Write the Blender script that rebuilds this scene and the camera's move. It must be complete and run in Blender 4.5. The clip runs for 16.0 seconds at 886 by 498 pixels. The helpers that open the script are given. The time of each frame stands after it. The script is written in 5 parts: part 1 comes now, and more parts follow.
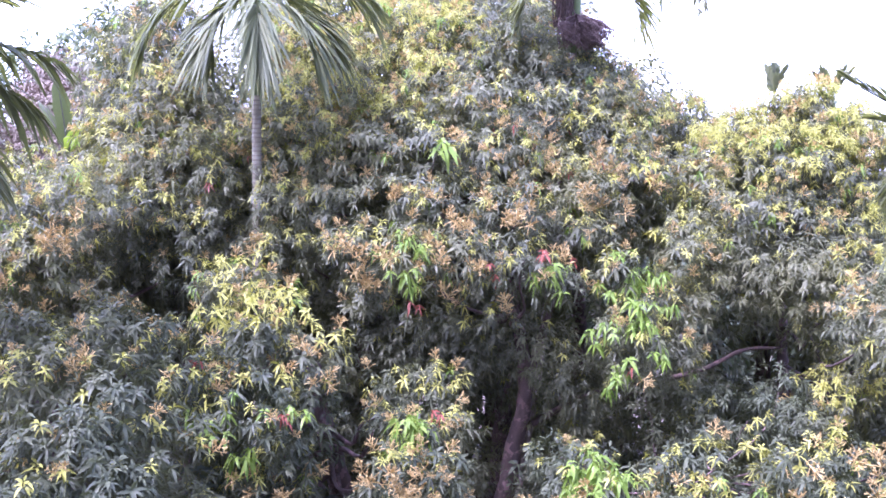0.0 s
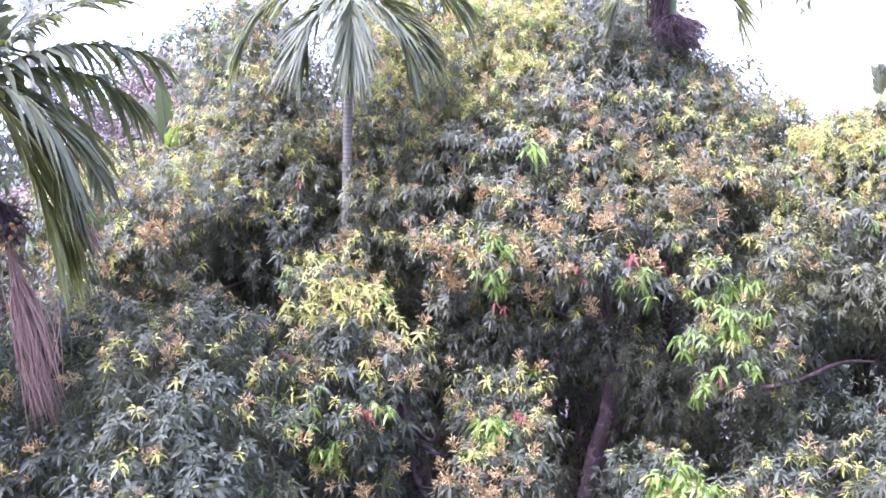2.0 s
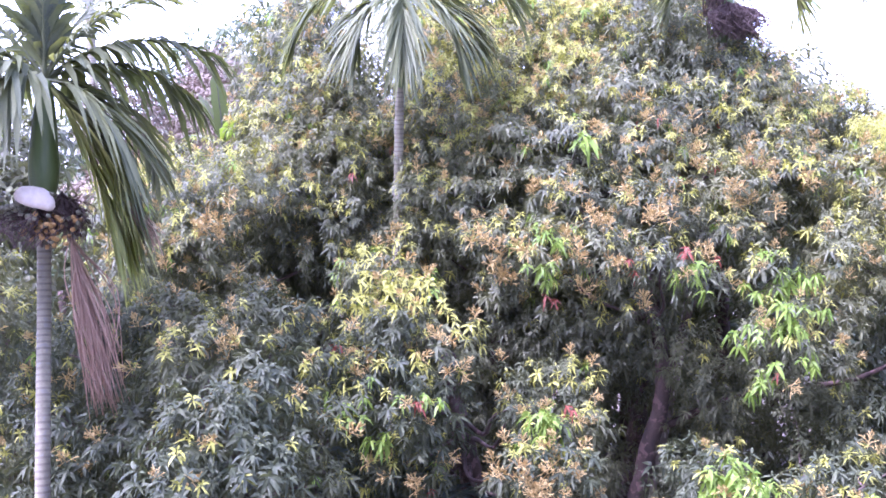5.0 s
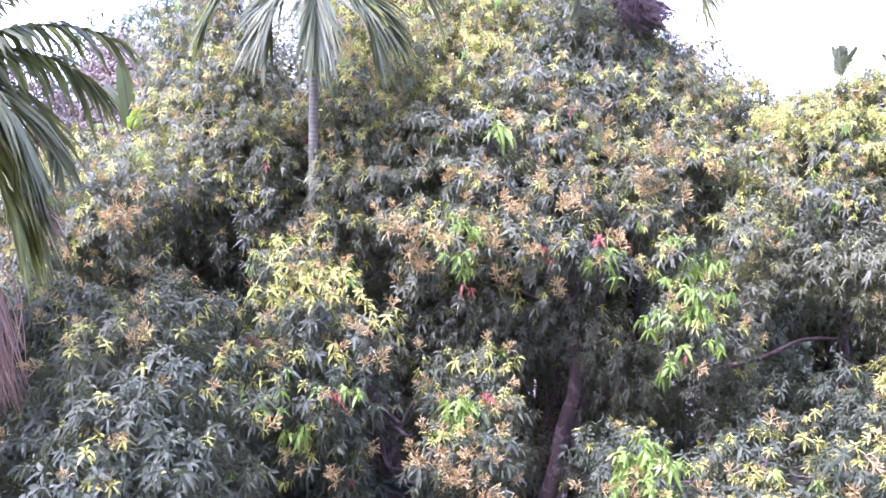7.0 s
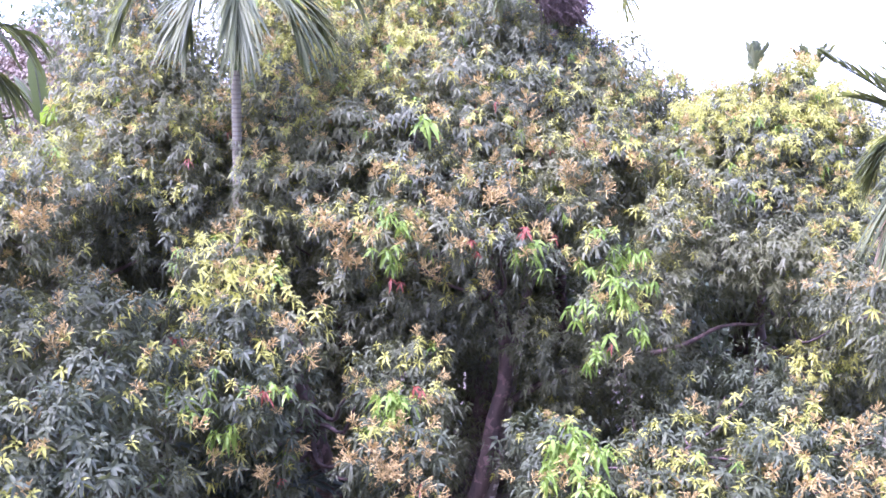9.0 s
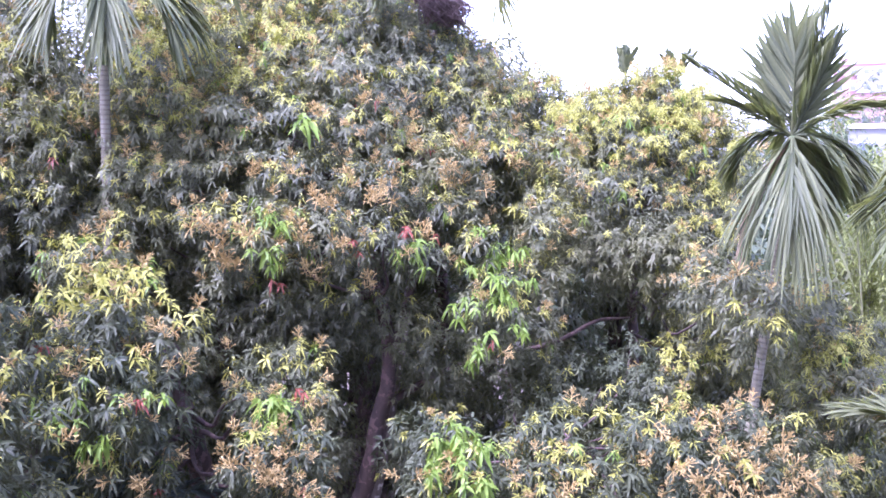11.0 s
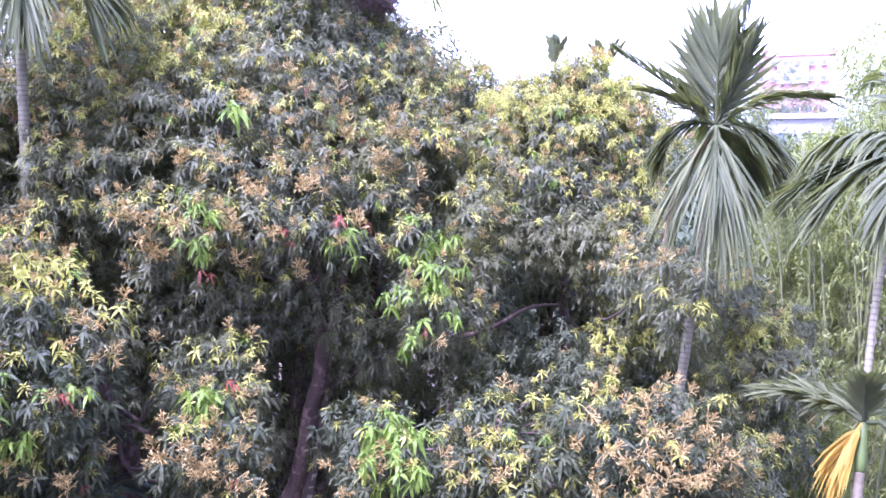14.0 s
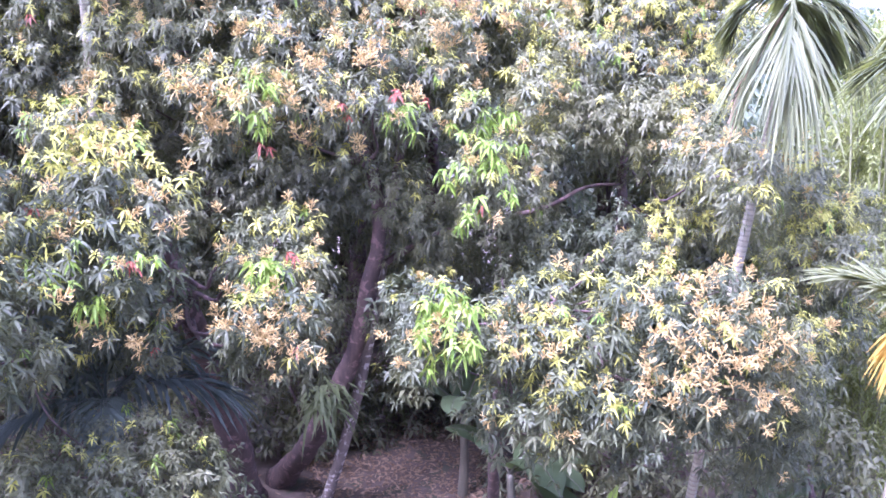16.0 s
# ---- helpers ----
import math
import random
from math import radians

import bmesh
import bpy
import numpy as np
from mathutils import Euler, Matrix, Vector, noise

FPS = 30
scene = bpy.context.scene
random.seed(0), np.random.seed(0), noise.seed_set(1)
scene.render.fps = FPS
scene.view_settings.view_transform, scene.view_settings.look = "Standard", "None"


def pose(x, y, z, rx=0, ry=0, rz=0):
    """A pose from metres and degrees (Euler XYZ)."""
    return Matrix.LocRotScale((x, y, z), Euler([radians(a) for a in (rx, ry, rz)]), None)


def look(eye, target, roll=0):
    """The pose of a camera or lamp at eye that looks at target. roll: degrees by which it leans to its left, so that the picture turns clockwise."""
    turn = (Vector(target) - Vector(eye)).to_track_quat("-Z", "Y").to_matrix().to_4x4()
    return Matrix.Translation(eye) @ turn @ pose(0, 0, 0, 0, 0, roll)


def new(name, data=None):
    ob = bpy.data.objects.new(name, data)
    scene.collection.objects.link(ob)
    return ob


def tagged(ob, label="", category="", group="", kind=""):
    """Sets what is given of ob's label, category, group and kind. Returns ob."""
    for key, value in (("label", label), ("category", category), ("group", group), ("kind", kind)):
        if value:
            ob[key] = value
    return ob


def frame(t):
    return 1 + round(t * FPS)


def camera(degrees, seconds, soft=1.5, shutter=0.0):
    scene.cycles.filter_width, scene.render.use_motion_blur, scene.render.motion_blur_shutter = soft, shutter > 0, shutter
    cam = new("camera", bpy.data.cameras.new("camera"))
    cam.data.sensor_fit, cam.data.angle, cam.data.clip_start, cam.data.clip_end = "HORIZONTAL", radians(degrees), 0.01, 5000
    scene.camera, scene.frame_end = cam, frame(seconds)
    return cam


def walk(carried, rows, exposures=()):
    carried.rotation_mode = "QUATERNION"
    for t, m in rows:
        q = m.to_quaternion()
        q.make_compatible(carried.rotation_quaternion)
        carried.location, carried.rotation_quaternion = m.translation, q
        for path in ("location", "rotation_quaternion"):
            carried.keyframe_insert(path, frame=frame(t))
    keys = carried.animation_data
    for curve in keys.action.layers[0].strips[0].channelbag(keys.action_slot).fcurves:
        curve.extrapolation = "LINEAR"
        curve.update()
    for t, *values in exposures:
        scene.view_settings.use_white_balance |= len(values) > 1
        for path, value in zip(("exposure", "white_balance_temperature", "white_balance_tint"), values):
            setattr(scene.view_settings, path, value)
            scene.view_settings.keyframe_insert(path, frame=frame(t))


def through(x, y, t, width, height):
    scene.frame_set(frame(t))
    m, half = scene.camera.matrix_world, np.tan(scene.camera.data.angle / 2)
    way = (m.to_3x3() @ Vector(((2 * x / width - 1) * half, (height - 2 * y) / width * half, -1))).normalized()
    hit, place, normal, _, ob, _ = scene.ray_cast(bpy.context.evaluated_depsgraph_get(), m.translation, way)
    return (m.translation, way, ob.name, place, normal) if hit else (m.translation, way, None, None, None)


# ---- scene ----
EYE = Vector((0.0, 0.0, 7.5))


def aim(yaw, pitch, lean):
    """Pose of the camera on the roof terrace: compass bearing, tilt and lean in degrees."""
    y, p = radians(yaw), radians(pitch)
    way = Vector((math.sin(y) * math.cos(p), math.cos(y) * math.cos(p), math.sin(p)))
    return look(EYE, EYE + way, -lean)


# seconds, bearing, tilt, lean
PATH = [
    (0.0, 0.06, -4.61, 0.65),
    (0.5, -0.62, -4.57, 0.58),
    (1.0, -1.76, -4.61, 0.36),
    (1.5, -3.41, -4.57, -0.14),
    (2.0, -5.65, -4.58, -0.27),
    (2.5, -8.68, -4.61, 0.14),
    (3.0, -10.75, -4.56, 0.24),
    (3.2, -11.24, -4.55, 0.15),
    (3.7, -12.00, -4.65, 0.10),
    (4.3, -11.35, -4.85, 0.00),
    (5.3, -7.89, -5.18, 0.01),
    (5.5, -7.19, -5.28, 0.17),
    (6.0, -5.69, -5.43, 0.02),
    (6.5, -4.29, -5.55, 0.08),
    (7.0, -3.50, -5.76, 0.01),
    (7.5, -2.93, -5.96, 0.27),
    (8.0, -2.03, -6.19, 0.58),
    (8.5, -0.61, -6.16, 0.63),
    (9.0, 1.28, -6.15, 0.46),
    (9.5, 3.35, -6.13, 0.53),
    (10.0, 5.21, -6.22, 0.27),
    (10.2, 5.91, -6.32, 0.50),
    (11.25, 10.24, -6.16, 0.07),
    (12.3, 13.31, -6.02, -0.20),
    (12.5, 13.50, -6.03, -0.23),
    (13.0, 13.66, -6.29, -0.10),
    (13.5, 13.69, -6.54, 0.03),
    (14.0, 13.63, -7.03, 0.16),
    (14.25, 13.33, -8.43, 0.12),
    (14.5, 12.73, -10.23, 0.15),
    (15.0, 11.51, -13.32, -0.22),
    (15.5, 10.78, -14.50, -0.23),
    (16.0, 9.81, -15.16, -0.20),
]
cam = camera(54.25, 16.0, soft=1.65)
EXPOSURE = 3.14
walk(cam, [(t, aim(y, p, r)) for t, y, p, r in PATH], exposures=[(0.0, EXPOSURE + 0.14, 5000, 52.8), (3.0, EXPOSURE + 0.3, 5000, 52.8), (7.0, EXPOSURE + 0.3, 5000, 52.8), (10.0, EXPOSURE + 0.24, 5000, 52.8), (12.5, EXPOSURE - 0.06, 4940, 52.2), (14.0, EXPOSURE + 0.08, 4940, 52.2), (15.0, EXPOSURE + 0.66, 4930, 54.4), (16.0, EXPOSURE + 0.82, 4930, 54.4)])

# ---------------------------------------------------------------- light
world = bpy.data.worlds.new("hazy_sky")
scene.world = world
world.use_nodes = True
wn, wl = world.node_tree.nodes, world.node_tree.links
sky = wn.new("ShaderNodeTexSky")
sky.sky_type, sky.sun_disc = "NISHITA", False
sky.sun_elevation, sky.sun_rotation = radians(57), radians(-125)
sky.air_density, sky.dust_density, sky.ozone_density = 1.0, 2.0, 1.5
grey = wn.new("ShaderNodeHueSaturation")
grey.inputs["Saturation"].default_value = 0.5
wl.new(sky.outputs[0], grey.inputs["Color"])
wl.new(grey.outputs[0], wn["Background"].inputs[0])
wn["Background"].inputs[1].default_value = 0.135

sun = new("sun", bpy.data.lights.new("sun", "SUN"))
sun.data.energy, sun.data.angle, sun.data.color = 1.2, radians(20), (1.0, 0.95, 0.88)
SUN_FROM = Vector((math.sin(radians(-125)), math.cos(radians(-125)), math.tan(radians(57))))
sun.matrix_world = look(SUN_FROM * 40, (0, 0, 0))

# ---------------------------------------------------------------- materials
MATS = {}


def leaf_material(name, low, high, rough=0.42, through=0.3, glow=(1.0, 1.0, 0.5), grain=40.0, single=False, patch=None, shine=0.25):
    """Leaf: colour differs from leaf to leaf and in blotches, light passes through it."""
    m = bpy.data.materials.new(name)
    m.use_nodes = True
    n, l = m.node_tree.nodes, m.node_tree.links
    bsdf, out = n["Principled BSDF"], n["Material Output"]
    geo, mixc, tex = n.new("ShaderNodeNewGeometry"), n.new("ShaderNodeMix"), n.new("ShaderNodeTexNoise")
    mixc.data_type = "RGBA"
    mixc.inputs["A"].default_value, mixc.inputs["B"].default_value = (*low, 1), (*high, 1)
    tex.inputs["Scale"].default_value = grain
    pos = n.new("ShaderNodeTexCoord")
    l.new(pos.outputs["Object"], tex.inputs["Vector"])
    add = n.new("ShaderNodeMath")
    add.operation, add.use_clamp = "MULTIPLY_ADD", True
    l.new(tex.outputs[0], add.inputs[0])
    add.inputs[1].default_value = 0.5
    off = n.new("ShaderNodeMath")
    off.operation = "SUBTRACT"
    if single:
        info = n.new("ShaderNodeObjectInfo")
        l.new(info.outputs["Random"], off.inputs[0])
    else:
        l.new(geo.outputs["Random Per Island"], off.inputs[0])
    off.inputs[1].default_value = 0.25
    l.new(off.outputs[0], add.inputs[2])
    l.new(add.outputs[0], mixc.inputs["Factor"])
    colour = mixc.outputs["Result"]
    if patch:
        wide, soft_step, mix2 = n.new("ShaderNodeTexNoise"), n.new("ShaderNodeMapRange"), n.new("ShaderNodeMix")
        wide.inputs["Scale"].default_value, wide.inputs["Detail"].default_value = 0.7, 3
        l.new(pos.outputs["Object"], wide.inputs["Vector"])
        soft_step.inputs["From Min"].default_value, soft_step.inputs["From Max"].default_value = 0.42, 0.72
        soft_step.inputs["To Max"].default_value = 0.55
        l.new(wide.outputs[0], soft_step.inputs["Value"])
        mix2.data_type = "RGBA"
        l.new(soft_step.outputs[0], mix2.inputs["Factor"])
        l.new(colour, mix2.inputs["A"])
        mix2.inputs["B"].default_value = (*patch, 1)
        colour = mix2.outputs["Result"]
    l.new(colour, bsdf.inputs["Base Color"])
    bsdf.inputs["Roughness"].default_value = rough
    bsdf.inputs["Specular IOR Level"].default_value = shine
    bump = n.new("ShaderNodeBump")
    bump.inputs["Strength"].default_value, bump.inputs["Distance"].default_value = 0.25, 0.01
    l.new(tex.outputs[0], bump.inputs["Height"])
    l.new(bump.outputs[0], bsdf.inputs["Normal"])
    tr, mul, mx = n.new("ShaderNodeBsdfTranslucent"), n.new("ShaderNodeMix"), n.new("ShaderNodeMixShader")
    mul.data_type, mul.blend_type = "RGBA", "MULTIPLY"
    mul.inputs["Factor"].default_value = 1.0
    l.new(colour, mul.inputs["A"])
    mul.inputs["B"].default_value = (*glow, 1)
    bright = n.new("ShaderNodeMix")
    bright.data_type, bright.blend_type = "RGBA", "ADD"
    bright.inputs["Factor"].default_value = 1.0
    l.new(mul.outputs["Result"], bright.inputs["A"])
    l.new(mul.outputs["Result"], bright.inputs["B"])
    l.new(bright.outputs["Result"], tr.inputs["Color"])
    mx.inputs[0].default_value = through
    l.new(bsdf.outputs[0], mx.inputs[1])
    l.new(tr.outputs[0], mx.inputs[2])
    l.new(mx.outputs[0], out.inputs["Surface"])
    MATS[name] = m
    return m


def rough_material(name, low, high, scale=6.0, rough=0.85, bump=0.4, stretch=(1, 1, 1), fine=30.0, spots=None):
    """Bark, earth, plaster: two scales of noise and a bump; spots: lichen or stain colour."""
    m = bpy.data.materials.new(name)
    m.use_nodes = True
    n, l = m.node_tree.nodes, m.node_tree.links
    bsdf = n["Principled BSDF"]
    pos, mp = n.new("ShaderNodeTexCoord"), n.new("ShaderNodeMapping")
    mp.inputs["Scale"].default_value = stretch
    l.new(pos.outputs["Object"], mp.inputs["Vector"])
    a, b = n.new("ShaderNodeTexNoise"), n.new("ShaderNodeTexNoise")
    a.inputs["Scale"].default_value, a.inputs["Detail"].default_value = scale, 6
    b.inputs["Scale"].default_value, b.inputs["Detail"].default_value = fine, 4
    l.new(mp.outputs[0], a.inputs["Vector"])
    l.new(mp.outputs[0], b.inputs["Vector"])
    ramp = n.new("ShaderNodeValToRGB")
    ramp.color_ramp.elements[0].position, ramp.color_ramp.elements[1].position = 0.32, 0.68
    ramp.color_ramp.elements[0].color, ramp.color_ramp.elements[1].color = (*low, 1), (*high, 1)
    mixf = n.new("ShaderNodeMath")
    mixf.operation = "MULTIPLY_ADD"
    l.new(b.outputs[0], mixf.inputs[0])
    mixf.inputs[1].default_value = 0.4
    half = n.new("ShaderNodeMath")
    half.operation = "MULTIPLY"
    l.new(a.outputs[0], half.inputs[0])
    half.inputs[1].default_value = 0.6
    l.new(half.outputs[0], mixf.inputs[2])
    l.new(mixf.outputs[0], ramp.inputs[0])
    colour = ramp.outputs[0]
    if spots:
        v = n.new("ShaderNodeTexNoise")
        v.inputs["Scale"].default_value, v.inputs["Detail"].default_value = scale * 1.7, 3
        l.new(pos.outputs["Object"], v.inputs["Vector"])
        r2 = n.new("ShaderNodeValToRGB")
        r2.color_ramp.elements[0].position, r2.color_ramp.elements[1].position = 0.56, 0.62
        l.new(v.outputs[0], r2.inputs[0])
        mm = n.new("ShaderNodeMix")
        mm.data_type = "RGBA"
        l.new(r2.outputs[0], mm.inputs["Factor"])
        l.new(colour, mm.inputs["A"])
        mm.inputs["B"].default_value = (*spots, 1)
        colour = mm.outputs["Result"]
    l.new(colour, bsdf.inputs["Base Color"])
    bsdf.inputs["Roughness"].default_value = rough
    bp = n.new("ShaderNodeBump")
    bp.inputs["Strength"].default_value, bp.inputs["Distance"].default_value = bump, 0.02
    l.new(mixf.outputs[0], bp.inputs["Height"])
    l.new(bp.outputs[0], bsdf.inputs["Normal"])
    MATS[name] = m
    return m


LEAF = leaf_material("mango_leaf", (0.057, 0.066, 0.039), (0.128, 0.137, 0.073), 0.5, 0.21, (1.0, 1.0, 0.55), patch=(0.168, 0.168, 0.062), shine=0.24)
# mango leaf darkened: the lower trees' dimmer light is put into the colour
SHADED_LEAF = leaf_material("shaded_mango_leaf", (0.040, 0.051, 0.028), (0.086, 0.099, 0.050), 0.52, 0.2, (1.0, 1.0, 0.5), patch=(0.13, 0.13, 0.055), shine=0.22)
YOUNG = leaf_material("young_leaf", (0.19, 0.198, 0.036), (0.37, 0.365, 0.078), 0.5, 0.2, (1.0, 1.0, 0.55))
LIME = leaf_material("lime_leaf", (0.095, 0.165, 0.02), (0.19, 0.265, 0.045), 0.45, 0.3, (1.0, 1.0, 0.5))
RED = leaf_material("red_leaf", (0.14, 0.04, 0.022), (0.25, 0.085, 0.048), 0.5, 0.2, (1.0, 0.5, 0.4))
PANICLE = leaf_material("panicle", (0.29, 0.222, 0.082), (0.49, 0.38, 0.155), 0.95, 0.2, (1.0, 0.9, 0.6), 60)
PALM = leaf_material("palm_leaf", (0.066, 0.080, 0.040), (0.148, 0.162, 0.072), 0.6, 0.28, (1.0, 1.0, 0.4), single=True)
PALM_LIME = leaf_material("pale_palm_leaf", (0.13, 0.155, 0.045), (0.27, 0.28, 0.085), 0.55, 0.3, single=True)
PALM_YELLOW = leaf_material("yellowing_palm_leaf", (0.30, 0.21, 0.035), (0.48, 0.31, 0.07), 0.6, 0.3, single=True)
STRAP = leaf_material("strap_leaf", (0.07, 0.095, 0.04), (0.14, 0.165, 0.07), 0.5, 0.2)
# palm leaf darkened: shade under the mango painted into its colour
SHADED_PALM = leaf_material("shaded_palm_leaf", (0.036, 0.050, 0.040), (0.070, 0.092, 0.070), 0.5, 0.15, single=True)
BANANA = leaf_material("banana_leaf", (0.036, 0.056, 0.024), (0.075, 0.105, 0.045), 0.4, 0.25, grain=6)
BAMBOO = leaf_material("bamboo_leaf", (0.11, 0.135, 0.04), (0.24, 0.265, 0.085), 0.5, 0.25)
FAR = leaf_material("far_leaf", (0.05, 0.07, 0.04), (0.115, 0.14, 0.072), 0.6, 0.2)
PINK = leaf_material("bare_twigs", (0.118, 0.095, 0.064), (0.205, 0.168, 0.118), 0.8, 0.05, (1, .8, .8))
DRY = leaf_material("dry_fibre", (0.26, 0.165, 0.105), (0.42, 0.29, 0.19), 0.85, 0.1, (1, .85, .7))
PURPLE = leaf_material("old_sheath", (0.075, 0.052, 0.044), (0.15, 0.108, 0.088), 0.85, 0.1, (1, .85, .8))
BARK = rough_material("mango_bark", (0.034, 0.025, 0.020), (0.10, 0.066, 0.050), 5, 0.9, 0.6, (1, 1, 0.35), 26, (0.15, 0.098, 0.08))
PALM_BARK = rough_material("palm_bark", (0.15, 0.138, 0.084), (0.26, 0.24, 0.152), 9, 0.85, 0.3, (1, 1, 1), 40, (0.20, 0.19, 0.14))
RING = rough_material("palm_ring_scar", (0.115, 0.102, 0.066), (0.19, 0.168, 0.112), 12, 0.9, 0.3)
CULM = rough_material("bamboo_culm", (0.10, 0.12, 0.05), (0.22, 0.22, 0.11), 4, 0.55, 0.15, (1, 1, 0.3), 30)
STEM = rough_material("banana_stem", (0.06, 0.065, 0.045), (0.13, 0.115, 0.075), 4, 0.6, 0.2, (1, 1, 0.2), 30)
LICHEN_BARK = rough_material("mottled_bark", (0.10, 0.08, 0.062), (0.22, 0.18, 0.14), 7, 0.9, 0.5, (1, 1, 0.5), 30, (0.46, 0.41, 0.34))
SHAFT = rough_material("green_crownshaft", (0.075, 0.115, 0.03), (0.13, 0.175, 0.052), 3, 0.4, 0.1, (1, 1, 0.2), 30)
SHEATH = rough_material("dry_white_sheath", (0.62, 0.53, 0.40), (0.82, 0.73, 0.58), 6, 0.7, 0.2)
NUT = rough_material("ripe_nut", (0.30, 0.17, 0.05), (0.46, 0.28, 0.08), 9, 0.5, 0.1)
NUT_GREEN = rough_material("green_nut", (0.13, 0.13, 0.075), (0.27, 0.25, 0.15), 9, 0.5, 0.1)
EARTH = rough_material("leaf_litter_earth", (0.07, 0.054, 0.038), (0.15, 0.116, 0.084), 1.3, 0.95, 0.6, (1, 1, 1), 14, (0.07, 0.075, 0.045))
LITTER = leaf_material("fallen_leaf", (0.13, 0.088, 0.052), (0.30, 0.215, 0.135), 0.8, 0.05)
PINK_WALL = rough_material("pink_render", (0.33, 0.185, 0.18), (0.38, 0.22, 0.215), 0.6, 0.9, 0.05)
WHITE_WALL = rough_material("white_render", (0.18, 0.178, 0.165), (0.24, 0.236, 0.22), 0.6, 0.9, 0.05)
CONCRETE = rough_material("pale_concrete", (0.45, 0.44, 0.43), (0.58, 0.57, 0.55), 1.5, 0.9, 0.2)
GLASS = bpy.data.materials.new("window_glass")
GLASS.use_nodes = True
GLASS.node_tree.nodes["Principled BSDF"].inputs["Base Color"].default_value = (0.10, 0.11, 0.13, 1)
GLASS.node_tree.nodes["Principled BSDF"].inputs["Roughness"].default_value = 0.12


# ---------------------------------------------------------------- mesh tools
def make_mesh(name, verts, faces, mats, smooth=True):
    """A mesh from arrays: faces is a list of (index array of triangles or quads, material slot)."""
    me = bpy.data.meshes.new(name)
    verts = np.asarray(verts, np.float32)
    faces = [(np.asarray(f, np.int32), s) for f, s in faces if len(f)]
    loops = np.concatenate([f.ravel() for f, s in faces])
    totals = np.concatenate([np.full(len(f), f.shape[1], np.int32) for f, s in faces])
    slots = np.concatenate([np.full(len(f), s, np.int32) if np.isscalar(s) else np.asarray(s, np.int32) for f, s in faces])
    me.vertices.add(len(verts))
    me.vertices.foreach_set("co", verts.ravel())
    me.loops.add(len(loops))
    me.loops.foreach_set("vertex_index", loops)
    me.polygons.add(len(totals))
    me.polygons.foreach_set("loop_start", np.concatenate([[0], np.cumsum(totals)[:-1]]).astype(np.int32))
    me.polygons.foreach_set("loop_total", totals)
    me.polygons.foreach_set("material_index", slots)
    me.polygons.foreach_set("use_smooth", np.full(len(totals), smooth))
    for m in mats:
        me.materials.append(m)
    me.update(calc_edges=True)
    return me


def under(name, me, parent, label=""):
    ob = new(name, me)
    ob.parent = parent
    if label:
        ob["label"] = label
    return ob


def part(name, bm, material, parent, label=""):
    me = bpy.data.meshes.new(name)
    bm.to_mesh(me)
    bm.free()
    me.materials.append(material)
    return under(name, me, parent, label)


def thing(name, label, category, group="", kind="", at=(0, 0, 0)):
    ob = new(name)
    ob.location = at
    ob.empty_display_size = 0.3
    return tagged(ob, label, category, group, kind)


def site(bearing, height, reach):
    """A place by compass bearing, angle of height and slant distance from the terrace."""
    b, h = radians(bearing), radians(height)
    return EYE + reach * Vector((math.sin(b) * math.cos(h), math.cos(b) * math.cos(h), math.sin(h)))


def foot(bearing, distance):
    b = radians(bearing)
    return Vector((math.sin(b) * distance, math.cos(b) * distance, 0.0))


def unit(v):
    return v / np.maximum(np.linalg.norm(v, axis=-1, keepdims=True), 1e-9)


def spline(points, steps):
    """Smooth curve through points (Catmull-Rom)."""
    p = [Vector(q) for q in points]
    p = [2 * p[0] - p[1]] + p + [2 * p[-1] - p[-2]]
    out = []
    for i in range(1, len(p) - 2):
        for k in range(steps):
            t = k / steps
            a, b, c, d = p[i - 1], p[i], p[i + 1], p[i + 2]
            out.append(0.5 * (2 * b + (c - a) * t + (2 * a - 5 * b + 4 * c - d) * t * t + (3 * b - a - 3 * c + d) * t ** 3))
    out.append(p[-2])
    return np.array([tuple(v) for v in out])


def tube(pts, radii, sides=8, wobble=0.0, rng=None):
    """Vertices and quads of a tapered tube along pts, closed at its ends."""
    pts, radii = np.asarray(pts, float), np.asarray(radii, float)
    tan = unit(np.gradient(pts, axis=0))
    ref = np.where(np.abs(tan[:, 2:3]) > 0.9, np.array([[0.0, 1.0, 0.0]]), np.array([[0.0, 0.0, 1.0]]))
    ref = np.repeat(ref[:1], len(pts), 0)
    u = unit(np.cross(tan, ref))
    v = np.cross(tan, u)
    a = np.arange(sides) * 2 * np.pi / sides
    r = radii[:, None] * np.ones(sides)
    if wobble and rng is not None:
        r = r * (1 + wobble * rng.standard_normal(r.shape))
    ring = pts[:, None] + r[..., None] * (np.cos(a)[None, :, None] * u[:, None] + np.sin(a)[None, :, None] * v[:, None])
    n = len(pts)
    verts = np.concatenate([ring.reshape(-1, 3), pts[:1], pts[-1:]])
    i, j = np.meshgrid(np.arange(n - 1), np.arange(sides), indexing="ij")
    quads = np.stack([i * sides + j, i * sides + (j + 1) % sides, (i + 1) * sides + (j + 1) % sides, (i + 1) * sides + j], -1).reshape(-1, 4)
    k = np.arange(sides)
    caps = np.concatenate([np.stack([(k + 1) % sides, k, np.full(sides, n * sides)], -1),
                           np.stack([(n - 1) * sides + k, (n - 1) * sides + (k + 1) % sides, np.full(sides, n * sides + 1)], -1)])
    return verts, quads, caps


def tube_part(name, pts, radii, material, parent, sides=8, wobble=0.0, rng=None, label=""):
    v, q, c = tube(pts, radii, sides, wobble, rng)
    return under(name, make_mesh(name, v, [(q, 0), (c, 0)], [material]), parent, label)


